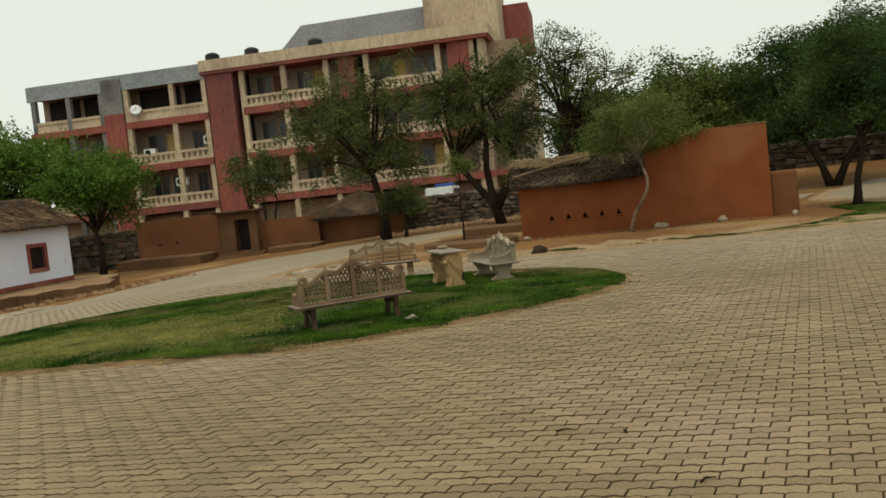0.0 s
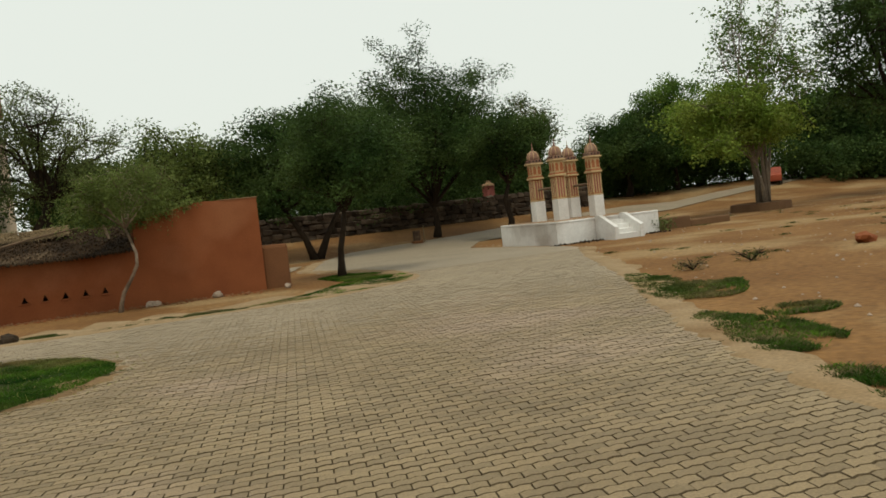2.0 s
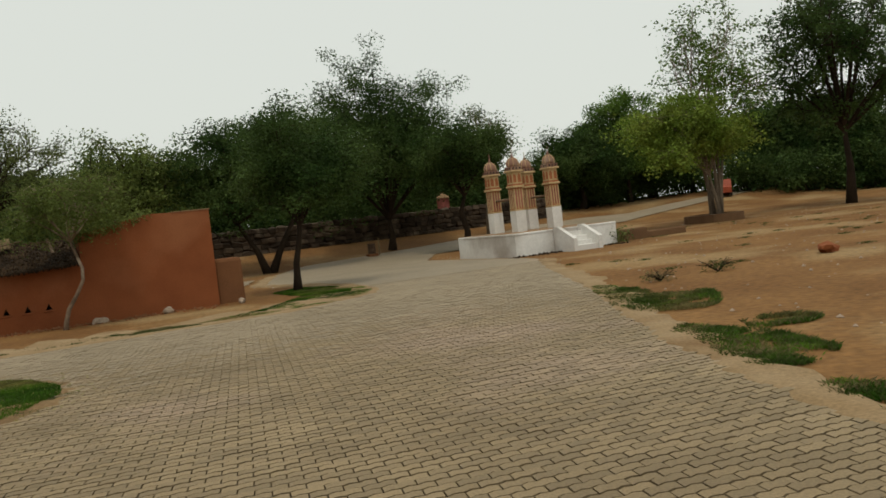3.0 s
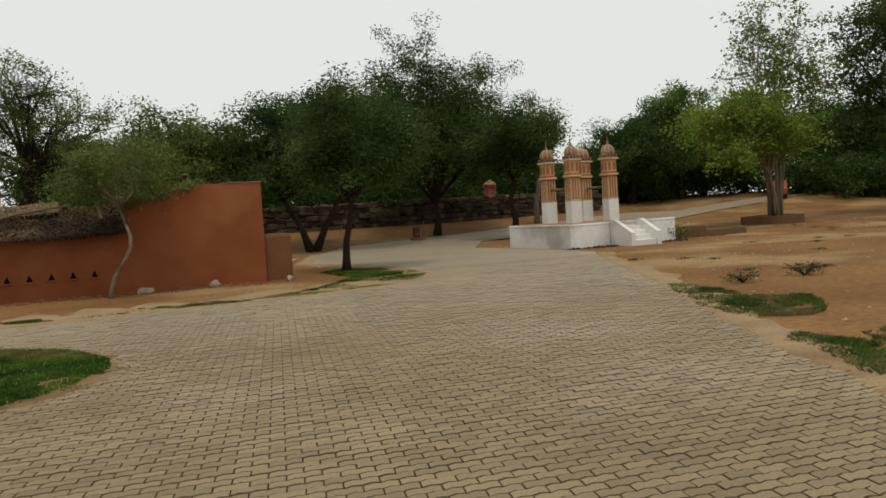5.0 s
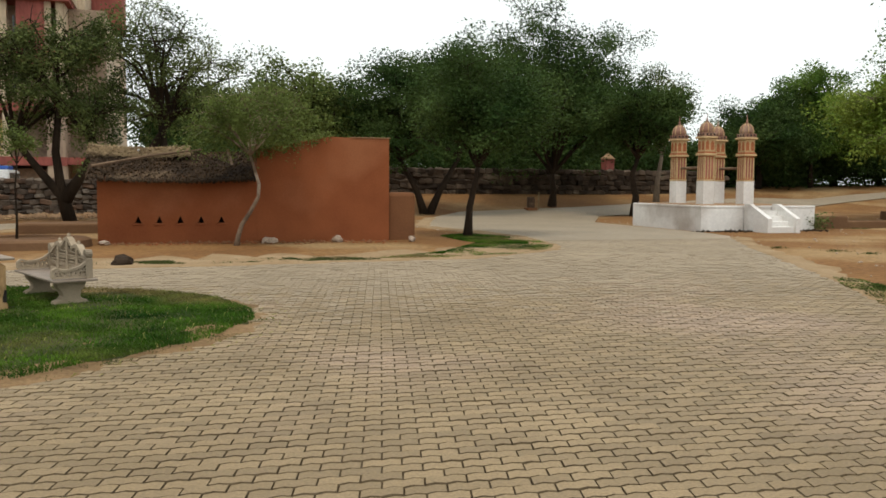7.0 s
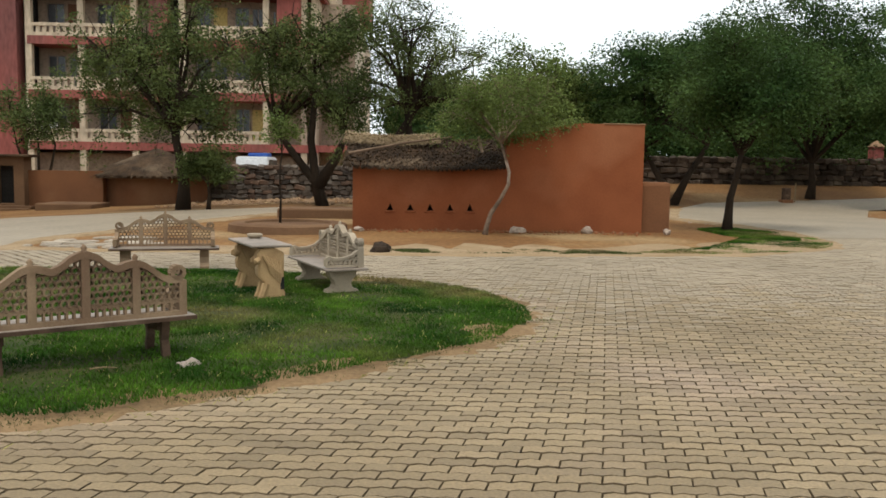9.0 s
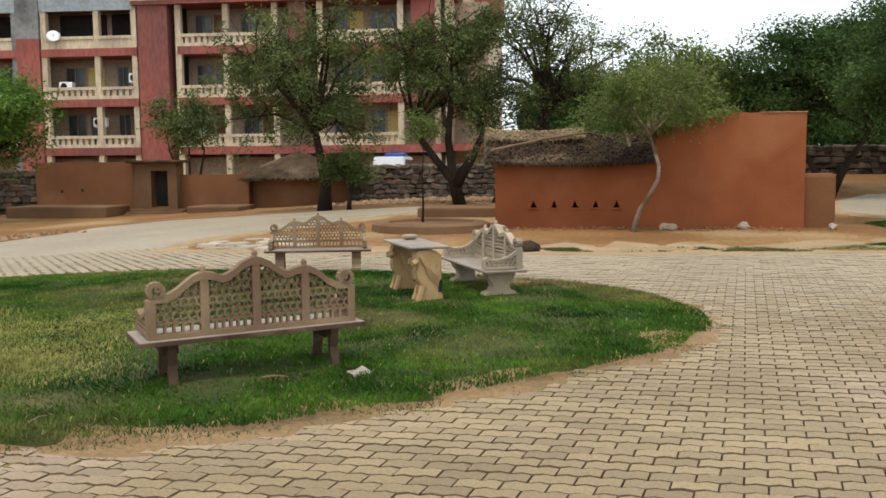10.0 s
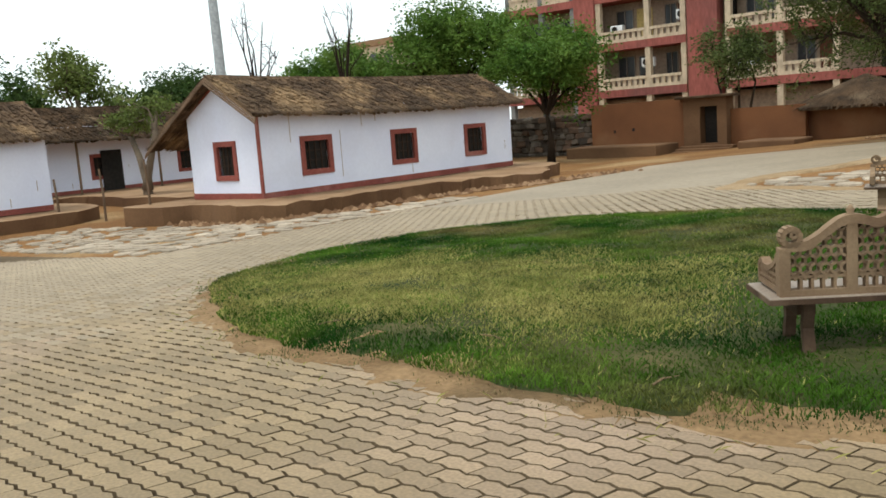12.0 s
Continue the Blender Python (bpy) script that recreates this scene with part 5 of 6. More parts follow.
            part("support_block", bm, stone, lg)
        else:
            bm = bmesh.new()
            arch = [(0.18 + 0.085 * math.cos(a), 0.02 + 0.13 * math.sin(a)) for a in (math.pi * k / 8 for k in range(8, -1, -1))]
            left = [(-0.01, -0.05), (0.095, -0.05)] + arch[:5] + [(0.18, h), (0.02, h), (0.06, h * 0.6), (0.03, 0.1), (-0.03, 0.05)]
            right = [(0.37, -0.05), (0.39, 0.05), (0.33, 0.1), (0.30, h * 0.6), (0.34, h), (0.18, h)] + arch[4:] + [(0.265, -0.05)]
            prism(bm, left, -0.07, 0.07)
            prism(bm, right, -0.07, 0.07)
            bmesh.ops.recalc_face_normals(bm, faces=bm.faces)
            bmesh.ops.remove_doubles(bm, verts=bm.verts, dist=0.0005)
            part("support_block", bm, stone, lg)
    return b


garden_bench(pose(-3.615, 10.03, 0.02, 0, 0, 35.2) @ Matrix.Diagonal((0.95, 0.95, 0.95, 1)), "weathered brown sandstone bench with pierced back on the lawn", STONE, "splayed")
garden_bench(pose(-1.39, 14.13, 0.03, 0, 0, 112.8) @ Matrix.Diagonal((1.0, 1.0, 0.85, 1)), "pale carved stone bench with pierced arms beside the table", PALESTONE, "vase")
garden_bench(pose(-3.566, 16.61, 0.03, 0, 0, 192.8) @ Matrix.Diagonal((0.88, 0.88, 0.86, 1)), "carved sandstone bench with pierced back at the lawn's far edge", STONE, "block")

tb = thing("garden_table", pose(-2.51, 14.13, 0.0, 0, 0, 114.3), "stone garden table on two carved yellow sandstone supports", "table")
part("tabletop", boxes((-0.54, 0.54, -0.22, 0.22, 0.578, 0.608), bevel=0.012), SLAB, tb, "polished grey stone tabletop")
# carved beast silhouette in depth and height, the chest bulging to one side
BEAST = [(-0.20, -0.04), (0.24, -0.04), (0.24, 0.10), (0.22, 0.12), (0.22, 0.50), (0.15, 0.53), (0.08, 0.55), (-0.06, 0.56), (-0.20, 0.545), (-0.25, 0.50), (-0.255, 0.44), (-0.22, 0.40), (-0.25, 0.34), (-0.24, 0.27), (-0.16, 0.21), (-0.10, 0.17), (-0.13, 0.11), (-0.20, 0.06)]
BEAST = [(y * 0.6, z * 1.03) for y, z in BEAST]
for sx in (-0.45, 0.45):
    sp = new("carved_support")
    sp.parent = tb
    sp.matrix_basis = Matrix.Translation((sx, 0, 0)) @ pose(0, 0, 0, 0, 0, 90)
    bm = bmesh.new()
    prism(bm, [(-y, z) for y, z in BEAST], -0.075, 0.075)
    bmesh.ops.recalc_face_normals(bm, faces=bm.faces)
    bmesh.ops.bevel(bm, geom=[e for e in bm.edges if abs(e.verts[0].co.y - e.verts[1].co.y) < 0.01], offset=0.014, segments=2, affect="EDGES")
    part("body", bm, YELLOWSTONE, sp)
    for s in (-1, 1):
        for k in range(6):
            bm = bmesh.new()
            tube(bm, [(0.10 - 0.036 * k, s * 0.078, 0.50 - 0.015 * k), (0.036 - 0.025 * k, s * 0.085, 0.40 - 0.02 * k), (0.014 - 0.02 * k, s * 0.078, 0.30 - 0.02 * k)], [0.018, 0.022, 0.01], 6)
            part("mane_lock", bm, YELLOWSTONE, sp)
        bm = bmesh.new()
        tube(bm, [(0.13, s * 0.07, 0.46), (0.165, s * 0.07, 0.44), (0.175, s * 0.06, 0.41)], [0.03, 0.035, 0.02], 7)
        part("jaw", bm, YELLOWSTONE, sp)
        bm = bmesh.new()
        tube(bm, [(0.07, s * 0.07, 0.2), (0.10, s * 0.075, 0.1), (0.14, s * 0.07, 0.0)], [0.04, 0.035, 0.035], 7)
        part("foreleg", bm, YELLOWSTONE, sp)
        # hollow shown by a black plate in place of its shade
        part("niche", boxes((-0.13, -0.09, s * 0.074 - 0.004, s * 0.074 + 0.004, 0.13, 0.26)), DARK, sp)
    part("plinth_block", boxes((-0.18, 0.175, -0.09, 0.09, -0.06, 0.02), bevel=0.012), YELLOWSTONE, sp)
bw = thing("stone_bowl", pose(-2.62, 14.5, 0.608), "small round stone bowl standing on the table", "bowl")
bm = bmesh.new()
lathe(bm, [(0.05, 0), (0.085, 0.02), (0.09, 0.05), (0.07, 0.055), (0.05, 0.03)], 14)
part("body", bm, PALESTONE, bw, smooth=True)


# ---- loose stones ----
def rock_mesh(seed, sx=1.0, sy=0.8, sz=0.6):
    bm = bmesh.new()
    bmesh.ops.create_icosphere(bm, subdivisions=2, radius=0.5)
    for v in bm.verts:
        d = 1 + 0.6 * noise.noise(v.co * 2.4 + Vector((seed * 3.1, 0, 0)))
        v.co = Vector((v.co.x * sx * d, v.co.y * sy * d, v.co.z * sz * d))
    me = bpy.data.meshes.new("rock")
    bm.to_mesh(me)
    bm.free()
    return me


def rock(x, y, size, seed, label, material=PEBBLE, sx=1.0, sz=0.6, rz=0):
    me = rock_mesh(seed, sx, 0.8, sz)
    me.materials.append(material)
    o = new("rock", me)
    o.matrix_world = pose(x, y, land(x, y) + size * sz * 0.3 - 0.02, 0, 0, rz) @ Matrix.Diagonal((size, size, size, 1))
    return tagged(o, label, "rock")


rock(-2.38, 10.52, 0.16, 1, "pale broken stone leaning at the bench foot", SLAB, 1.2, 0.8, 30)
rock(-3.05, 10.2, 0.11, 2, "small orange stone chip on the grass", PLINTH, 1.2, 0.7)
rock(1.75, 24.75, 0.36, 3, "flat pale block beside the mud hut", PEBBLE, 1.2, 0.5, 10)
rock(3.42, 24.8, 0.30, 4, "rounded pale rock beside the mud hut", PEBBLE, 1.0, 0.7, 40)
rock(5.3, 24.7, 0.24, 5, "pale rock by the stub wall", PEBBLE, 1.1, 0.7, 70)
rock(-1.3, 19.25, 0.38, 6, "dark broken lump on the paving edge", BARK, 1.1, 0.6, 20)
rock(15.0, 14.1, 0.5, 7, "reddish brick lump on bare earth", MUD, 1.5, 0.55, 35)
rock(-2.0, 24.7, 0.2, 8, "small pale stone by the hut wall", PEBBLE, 1.2, 0.6, 5)
rng = random.Random(77)


def scatter(name, n, spot, lo, hi, material, label, category):
    """Many small pebbles as one mass."""
    v, f = [], []
    for _ in range(n):
        x, y = spot()
        s = rng.uniform(lo, hi)
        z = land(x, y) - 0.03 + s * 0.15
        b = len(v)
        for k in range(6):
            d = [(1, 0, 0), (0, 1, 0), (-1, 0, 0), (0, -1, 0), (0, 0, 0.7), (0, 0, -0.5)][k]
            v.append((x + d[0] * s * rng.uniform(0.6, 1.3), y + d[1] * s * rng.uniform(0.6, 1.3), z + d[2] * s * rng.uniform(0.6, 1.2)))
        for a, c in ((0, 1), (1, 2), (2, 3), (3, 0)):
            f += [(b + a, b + c, b + 4), (b + c, b + a, b + 5)]
    return tagged(pydata(name, v, f, material), label, category, kind="stuff")


def field_spot():
    while True:
        x, y = rng.uniform(7, 45), rng.uniform(6, 36)
        if not inside(COURT, x, y) and not (15.5 < x < 20.3 and 26.3 < y < 32):
            return x, y


scatter("gravel", 150, lambda: (rng.uniform(-1.8, 5.0), 24.9 - abs(rng.gauss(0, 0.35))), 0.012, 0.045, MUD, "crumbled mud and pebbles along the hut wall", "gravel")
scatter("field_gravel", 1100, field_spot, 0.012, 0.05, PEBBLE, "pale stones and litter scattered over bare earth", "gravel")
scatter("bank_rubble", 620, lambda: (rng.uniform(-11, 0), rng.uniform(39.5, 45.5)), 0.03, 0.15, PLINTH, "broken stones and litter on the bank", "rubble")
scatter("platform_debris", 150, lambda: (15.6 + rng.uniform(-0.4, 4.6), 27.5 - abs(rng.gauss(0, 0.25))), 0.03, 0.09, BARK, "dark leaf litter at the platform foot", "litter")


# ---- rubble walls ----
STONES = []
for k in range(5):
    rg = random.Random(200 + k)
    bm = bmesh.new()
    bmesh.ops.create_cube(bm, size=1.0)
    for v in bm.verts:
        v.co += Vector((rg.uniform(-0.16, 0.16), rg.uniform(-0.1, 0.1), rg.uniform(-0.16, 0.16)))
    bmesh.ops.bevel(bm, geom=bm.edges[:], offset=0.14, segments=1, affect="EDGES")
    me = bpy.data.meshes.new("stone")
    bm.to_mesh(me)
    bm.free()
    me.materials.append(mat("wall_stone_%s" % "abcde"[k], *[((0.095, 0.076, 0.058), (0.06, 0.046, 0.036)), ((0.12, 0.094, 0.07), (0.075, 0.058, 0.044)), ((0.075, 0.06, 0.047), (0.045, 0.036, 0.029)), ((0.13, 0.082, 0.054), (0.08, 0.052, 0.036)), ((0.165, 0.14, 0.11), (0.10, 0.08, 0.064))][k], 2.0, 14, 0.95, 0.6, 0.02, jitter=0.25))
    STONES.append(me)


def rubble_wall(name, x0, x1, y, z1, label, w=0.5, h=0.3, stone=None):
    base = min(land(x, y) for x in (x0, x1, (x0 + x1) / 2))
    wl_ = new(name, None)
    wl_.location = (x0, y, base)
    tagged(wl_, label, "wall", kind="structure")
    bm = bmesh.new()
    n = int((x1 - x0) / 1.0)
    for i in range(n):
        a, b = (x1 - x0) * i / n, (x1 - x0) * (i + 1) / n
        box(bm, a, b, 0.1, 0.4, -0.3, z1 - base - 0.1)
    part("core", bm, stone or RUBBLE, wl_)
    rg = random.Random(int(abs(x0 * 10)))
    z, row = -0.1, 0
    while z < z1 - base:
        x = rg.uniform(0, w)
        while x < x1 - x0:
            ww = w * rg.uniform(0.7, 1.3)
            o = new("stone", STONES[rg.randrange(5)])
            o.parent = wl_
            if stone:
                o.material_slots[0].link = "OBJECT"
                o.material_slots[0].material = stone
            o.matrix_basis = pose(x + ww / 2, 0.08 + rg.uniform(-0.04, 0.04), z + h / 2, rg.uniform(-15, 15), rg.uniform(-12, 12), rg.uniform(-10, 10)) @ Matrix.Diagonal((ww * 0.98, 0.4, h * rg.uniform(0.9, 1.15), 1))
            x += ww
        z += h
        row += 1
    return wl_


# this wall's stones are recoloured darker to give the tree shade
rubble_wall("wall_northeast", 6.0, 32.0, 50.0, 2.1, "brown rubble stone boundary wall, coloured dark for the shade of the trees", 0.52, 0.3, SHADEDRUBBLE)
rubble_wall("wall_north", -10.6, 0.5, 46.0, 1.45, "grey rubble stone wall behind the litter bank", 0.37, 0.23)
rubble_wall("wall_northwest", -30.5, -24.4, 43.6, 1.35, "grey rubble stone wall beside the mud wall", 0.46, 0.3)

# ---- planters and ledges ----
pl = thing("round_planter", pose(-3.6, 24.6, 0), "low round mud planter with a thin sapling bed", "planter")
bm = bmesh.new()
lathe(bm, [(1.38, -0.1), (1.35, 0.13), (1.27, 0.17), (1.0, 0.17), (0.98, 0.12), (0.2, 0.13)], 32)
part("rim", bm, LEDGEMUD, pl)
tree((-3.85, 25.0), [(0, 0, 0), (0.02, 0, 0.7), (0.0, 0, 1.4), (0.05, 0, 1.9)], 0.03, (0, 0, 2.2), (0.6, 0.5, 0.7), "thin sapling growing in the round planter", LEAF_LIGHT, limbs=6, subs=6, per=16, leaf=0.07, clump=0.3, seed=61)
tagged(mesh_ob("ledge", boxes((-4.6, -2.2, 29.6, 31.0, -0.1, 0.25), bevel=0.05), LEDGEMUD), "low mud ledge beside the hut", "ledge")
bedm = thing("tree_bed", pose(31.5, 34.5, land(31.5, 34.5)), "low brown mud ring round the tree foot", "planter")
bm = bmesh.new()
lathe(bm, [(1.48, -0.3), (1.44, 0.34), (1.2, 0.36), (1.18, 0.28), (0.2, 0.28)], 20)
part("ring_wall", bm, LEDGEMUD, bedm)
tagged(mesh_ob("low_wall", boxes((20.35, 22.2, 28.4, 28.7, -0.1, 0.42), (22.2, 24.2, 28.45, 28.72, -0.1, 0.24), bevel=0.05), LEDGEMUD), "low brown broken kerb wall beside the platform", "wall")
bush = thing("bush", pose(20.2, 27.9, 0), "small dark dry bush at the platform corner", "bush")
leaf_mass("foliage", [(rng.uniform(-0.5, 0.5), rng.uniform(-0.3, 0.3), rng.uniform(0.1, 0.45)) for _ in range(14)], [0.35] * 14, 60, 0.09, LEAF_MID, bush, seed=3)

def edge_spot():
    pts = EDGE_LINE
    k = rng.randrange(len(pts) - 1)
    t = rng.random()
    return pts[k][0] + (pts[k + 1][0] - pts[k][0]) * t + abs(rng.gauss(0, 0.3)), pts[k][1] + (pts[k + 1][1] - pts[k][1]) * t - abs(rng.gauss(0, 0.2))


scatter("terrace_rubble", 420, edge_spot, 0.03, 0.17, LEDGEMUD, "crumbled earth clods below the terrace edge", "rubble")

# ---- flagstones ----
FLAGS = []
for k in range(5):
    rg = random.Random(90 + k)
    n = rg.randint(5, 7)
    bm = bmesh.new()
    pts = [(math.cos(2 * math.pi * i / n + rg.uniform(-0.2, 0.2)) * rg.uniform(0.42, 0.55), math.sin(2 * math.pi * i / n) * rg.uniform(0.42, 0.55)) for i in range(n)]
    a = [bm.verts.new((x, y, 0)) for x, y in pts]
    b = [bm.verts.new((x * 0.94, y * 0.94, 0.03)) for x, y in pts]
    bm.faces.new(b)
    for i in range(n):
        bm.faces.new((a[i], a[(i + 1) % n], b[(i + 1) % n], b[i]))
    bmesh.ops.recalc_face_normals(bm, faces=bm.faces)
    me = bpy.data.meshes.new("flagstone")
    bm.to_mesh(me)
    bm.free()
    me.materials.append(mat("flagstone_%s" % "abcde"[k], (0.38 - 0.025 * k, 0.315 - 0.022 * k, 0.235 - 0.018 * k), (0.29, 0.235, 0.17), 1.2, 18, 0.9, 0.4, 0.01, jitter=0.2))
    FLAGS.append(me)


def flags(name, poly, label, pitch, keep):
    t = tagged(new(name), label, "pavement", kind="structure")
    rg = random.Random(len(poly) * 7)
    x = min(p[0] for p in poly)
    while x < max(p[0] for p in poly):
        y = min(p[1] for p in poly)
        while y < max(p[1] for p in poly):
            px, py = x + rg.uniform(-0.15, 0.15) * pitch, y + rg.uniform(-0.15, 0.15) * pitch
            if inside(poly, px, py) and rg.random() < keep:
                o = new("flagstone", FLAGS[rg.randrange(5)])
                o.parent = t
                o.matrix_basis = pose(px, py, land(px, py) - 0.028, rg.uniform(-1.5, 1.5), rg.uniform(-1.5, 1.5), rg.uniform(0, 360)) @ Matrix.Diagonal((pitch * 1.05, pitch * 0.8, 1, 1))
            y += pitch * 0.85
        x += pitch


flags("pavement_west", [(-24.0, 13.4), (-14.9, 13.2), (-14.8, 17.5), (-15.0, 22.0), (-16.3, 22.5), (-16.6, 19.8), (-18.6, 18.0), (-23.8, 16.4)], "broken pale flagstones before the white houses", 0.42, 0.8)
flags("pavement_north", [(-8.2, 20.4), (-5.7, 19.2), (-5.2, 20.5), (-6.2, 22.6), (-8.2, 22.4)], "patch of broken pale flagstones at the road edge", 0.55, 0.8)

# ---- village clutter ----
pole = thing("utility_pole", pose(-27.6, 24.0, -0.7), "tall grey concrete utility pole behind the white house", "pole")
bm = bmesh.new()
tube(bm, [(0, 0, 0), (-0.05, 0, 5), (-0.15, 0, 11)], [0.2, 0.17, 0.13], 12)
part("shaft", bm, METALGREY, pole)
for px, py, h in ((-22.9, 17.9, 1.7), (-25.3, 17.9, 1.5), (-26.2, 17.0, 1.3)):
    ps = thing("wooden_post", pose(px, py, land(px, py) - 0.05), "thin crooked wooden post standing in earth", "post", "posts before the courtyard")
    bm = bmesh.new()
    tube(bm, [(0, 0, 0), (0.02, 0, h * 0.5), (-0.05, 0, h)], [0.04, 0.035, 0.03], 7)
    part("stick", bm, WOOD, ps)
for px, py in ((-34.6, 18.5), (-34.6, 22.0), (-34.6, 25.5)):
    ps = thing("veranda_post", pose(px, py, -0.35), "wooden post under the veranda roof", "post", "veranda posts")
    bm = bmesh.new()
    tube(bm, [(0, 0, 0), (0, 0, 2.1)], [0.05, 0.045], 7)
    part("stick", bm, WOOD, ps)
for py in (18.9, 23.4):
    tagged(mesh_ob("door_leaf", boxes((-35.49, -35.44, py, py + 0.9, -0.33, 1.3)), DARK), "dark wooden door in the back house", "door")


def van(m, body, label):
    c = thing("van", m, label, "vehicle")
    bm = bmesh.new()
    prism(bm, [(-1.9, 0.35), (1.9, 0.35), (1.95, 0.95), (1.5, 1.15), (1.1, 1.85), (-1.8, 1.85), (-1.95, 1.0)], -0.8, 0.8)
    bmesh.ops.recalc_face_normals(bm, faces=bm.faces)
    bmesh.ops.bevel(bm, geom=bm.edges[:], offset=0.06, segments=2, affect="EDGES")
    part("body", bm, body, c)
    for a, b in ((-1.6, -0.6), (-0.5, 0.4), (0.5, 1.1)):
        part("window", boxes((a, b, -0.815, -0.79, 1.15, 1.7)), GLASS, c)
    for x in (-1.2, 1.2):
        for y in (-0.72, 0.72):
            bm = bmesh.new()
            tube(bm, [(x, y - 0.1, 0.32), (x, y + 0.1, 0.32)], 0.32, 18)
            part("wheel", bm, BLACKTANK, c)
    return c


van(pose(-8.6, 50.2, 0.1, 0, 0, 90), PLASTICWHITE, "white van parked behind the rubble wall")
crate = thing("water_tank", pose(-8.5, 50.2, 1.95), "blue plastic tank strapped on the van roof", "tank")
part("body", boxes((-0.5, 0.5, -0.7, 0.7, 0, 0.2), bevel=0.06), mat("blue_plastic", (0.03, 0.07, 0.25), (0.04, 0.09, 0.3), 1, 10, 0.5, 0.05), crate)
van(pose(46.8, 49.2, land(46.8, 49.2) - 0.1, 0, 0, 226) @ Matrix.Diagonal((0.66, 0.66, 0.66, 1)), mat("orange_red_paint", (0.34, 0.08, 0.04), (0.28, 0.065, 0.035), 1, 10, 0.4, 0.02), "small orange red car parked far among trees")
sh = thing("shrine_post", pose(25.0, 51.5, land(25.0, 51.5)), "small red masonry post with a pale cap", "post")
part("shaft", boxes((-0.3, 0.3, -0.3, 0.3, -0.2, 1.9), bevel=0.03), BRICKRED, sh)
bm = bmesh.new()
lathe(bm, [(0.44, 1.9), (0.42, 1.97), (0.22, 2.12), (0.05, 2.25)], 8)
part("cap", bm, PLINTH, sh)
st = thing("marker_stump", pose(17.0, 44.6, land(17, 44.6)), "short dark marker stump with a pale stake beside it", "post")
part("block", boxes((-0.17, 0.17, -0.16, 0.16, -0.1, 0.66), bevel=0.04), DARKSTONE, st)
part("base", boxes((-0.28, 0.28, -0.24, 0.24, -0.1, 0.12), bevel=0.04), BROWNMUD, st)
bm = bmesh.new()
tube(bm, [(0.42, 0, -0.1), (0.44, 0, 0.9)], 0.035, 6)
part("stake", bm, PALETHATCH, st)


# ---- crumbled mud along the foot of the hut ----
rng = random.Random(88)
scatter("terrace_stones", 300, edge_spot, 0.05, 0.15, PLINTH, "rough stones and clods along the terrace edge", "rubble")
scatter("hut_crumbs", 150, lambda: (-2.1 + 7.0 * rng.random(), 25.06 - abs(rng.gauss(0, 0.16))), 0.02, 0.09, BROWNMUD, "crumbled mud and leaves along the foot of the wall", "rubble")

# ---- twigs ----
for k, (tx, ty, ln, rz) in enumerate(((-0.37, 5.3, 0.13, 5), (0.06, 5.19, 0.07, 95), (0.38, 4.29, 0.10, 40), (-6.68, 9.48, 0.35, 60), (-5.34, 9.64, 0.22, -10), (-4.15, 8.96, 0.16, 150), (-3.0, 10.3, 0.18, 15), (-3.95, 9.2, 0.2, 80))):
    tw = thing("twig", pose(tx, ty, land(tx, ty) + (0.05 if ty > 9 else 0.004), 0, 0, rz), "dry broken twig lying on the ground", "twig", "scattered twigs")
    bm = bmesh.new()
    tube(bm, [(0, 0, 0.004), (ln * 0.5, 0.012, 0.01), (ln, -0.01, 0.004)], [0.007, 0.006, 0.003], 6)
    part("stem", bm, BARK if ty < 7 else PALETHATCH, tw)

# ---- grass ----
rng = np.random.default_rng(4)


def within(poly, x, y):
    """inside() for arrays."""
    c = np.zeros(len(x), bool)
    j = len(poly) - 1
    for i in range(len(poly)):
        (xi, yi), (xj, yj) = poly[i], poly[j]
        if yi != yj:
            c ^= ((yi > y) != (yj > y)) & (x < (xj - xi) * (y - yi) / (yj - yi) + xi)
        j = i
    return c


def turf_points(poly, n, z, keep=lambda x, y: 1.0):
    xs, ys = [p[0] for p in poly], [p[1] for p in poly]
    out = []
    while len(out) < n:
        x, y = rng.uniform(min(xs), max(xs), 20000), rng.uniform(min(ys), max(ys), 20000)
        ok = within(poly, x, y)
        for a, b in zip(x[ok].tolist(), y[ok].tolist()):
            if rng.random() < keep(a, b):
                out.append((a, b, land(a, b) + z))
    return out[:n]


def dry(x, y):
    d = math.hypot((x + 6.9) / 2.6, (y - 10.9) / 1.7)
    return min(max(1.25 - d + 0.7 * noise.noise((x * 0.9, y * 0.9, 8)), 0.008), 0.85)


def bald(x, y):
    return 0.45 + 0.55 * step(-0.25, 0.1, noise.noise((x * 1.1, y * 1.1, 2)) + 0.35 * noise.noise((x * 4, y * 4, 2)) + 0.12)


blades("lawn_grass", turf_points(isle, 250000, 0.035, lambda x, y: (1 - 0.75 * dry(x, y)) * bald(x, y)), 0.032, 0.004, GRASS, "short green grass covering the round lawn", "grass", lean=0.9)
blades("lawn_dry_grass", turf_points(isle, 75000, 0.035, lambda x, y: dry(x, y) * bald(x, y)), 0.034, 0.0042, STRAW, "dry yellow grass patches in the lawn", "grass", lean=0.9)
STRIP = [(3.2, 19.6), (4.5, 19.45), (6.4, 20.1), (7.6, 21.3), (8.2, 22.5), (8.5, 25), (7.6, 27.3), (6.6, 26.5), (6.6, 23.5), (5.0, 21.0)]
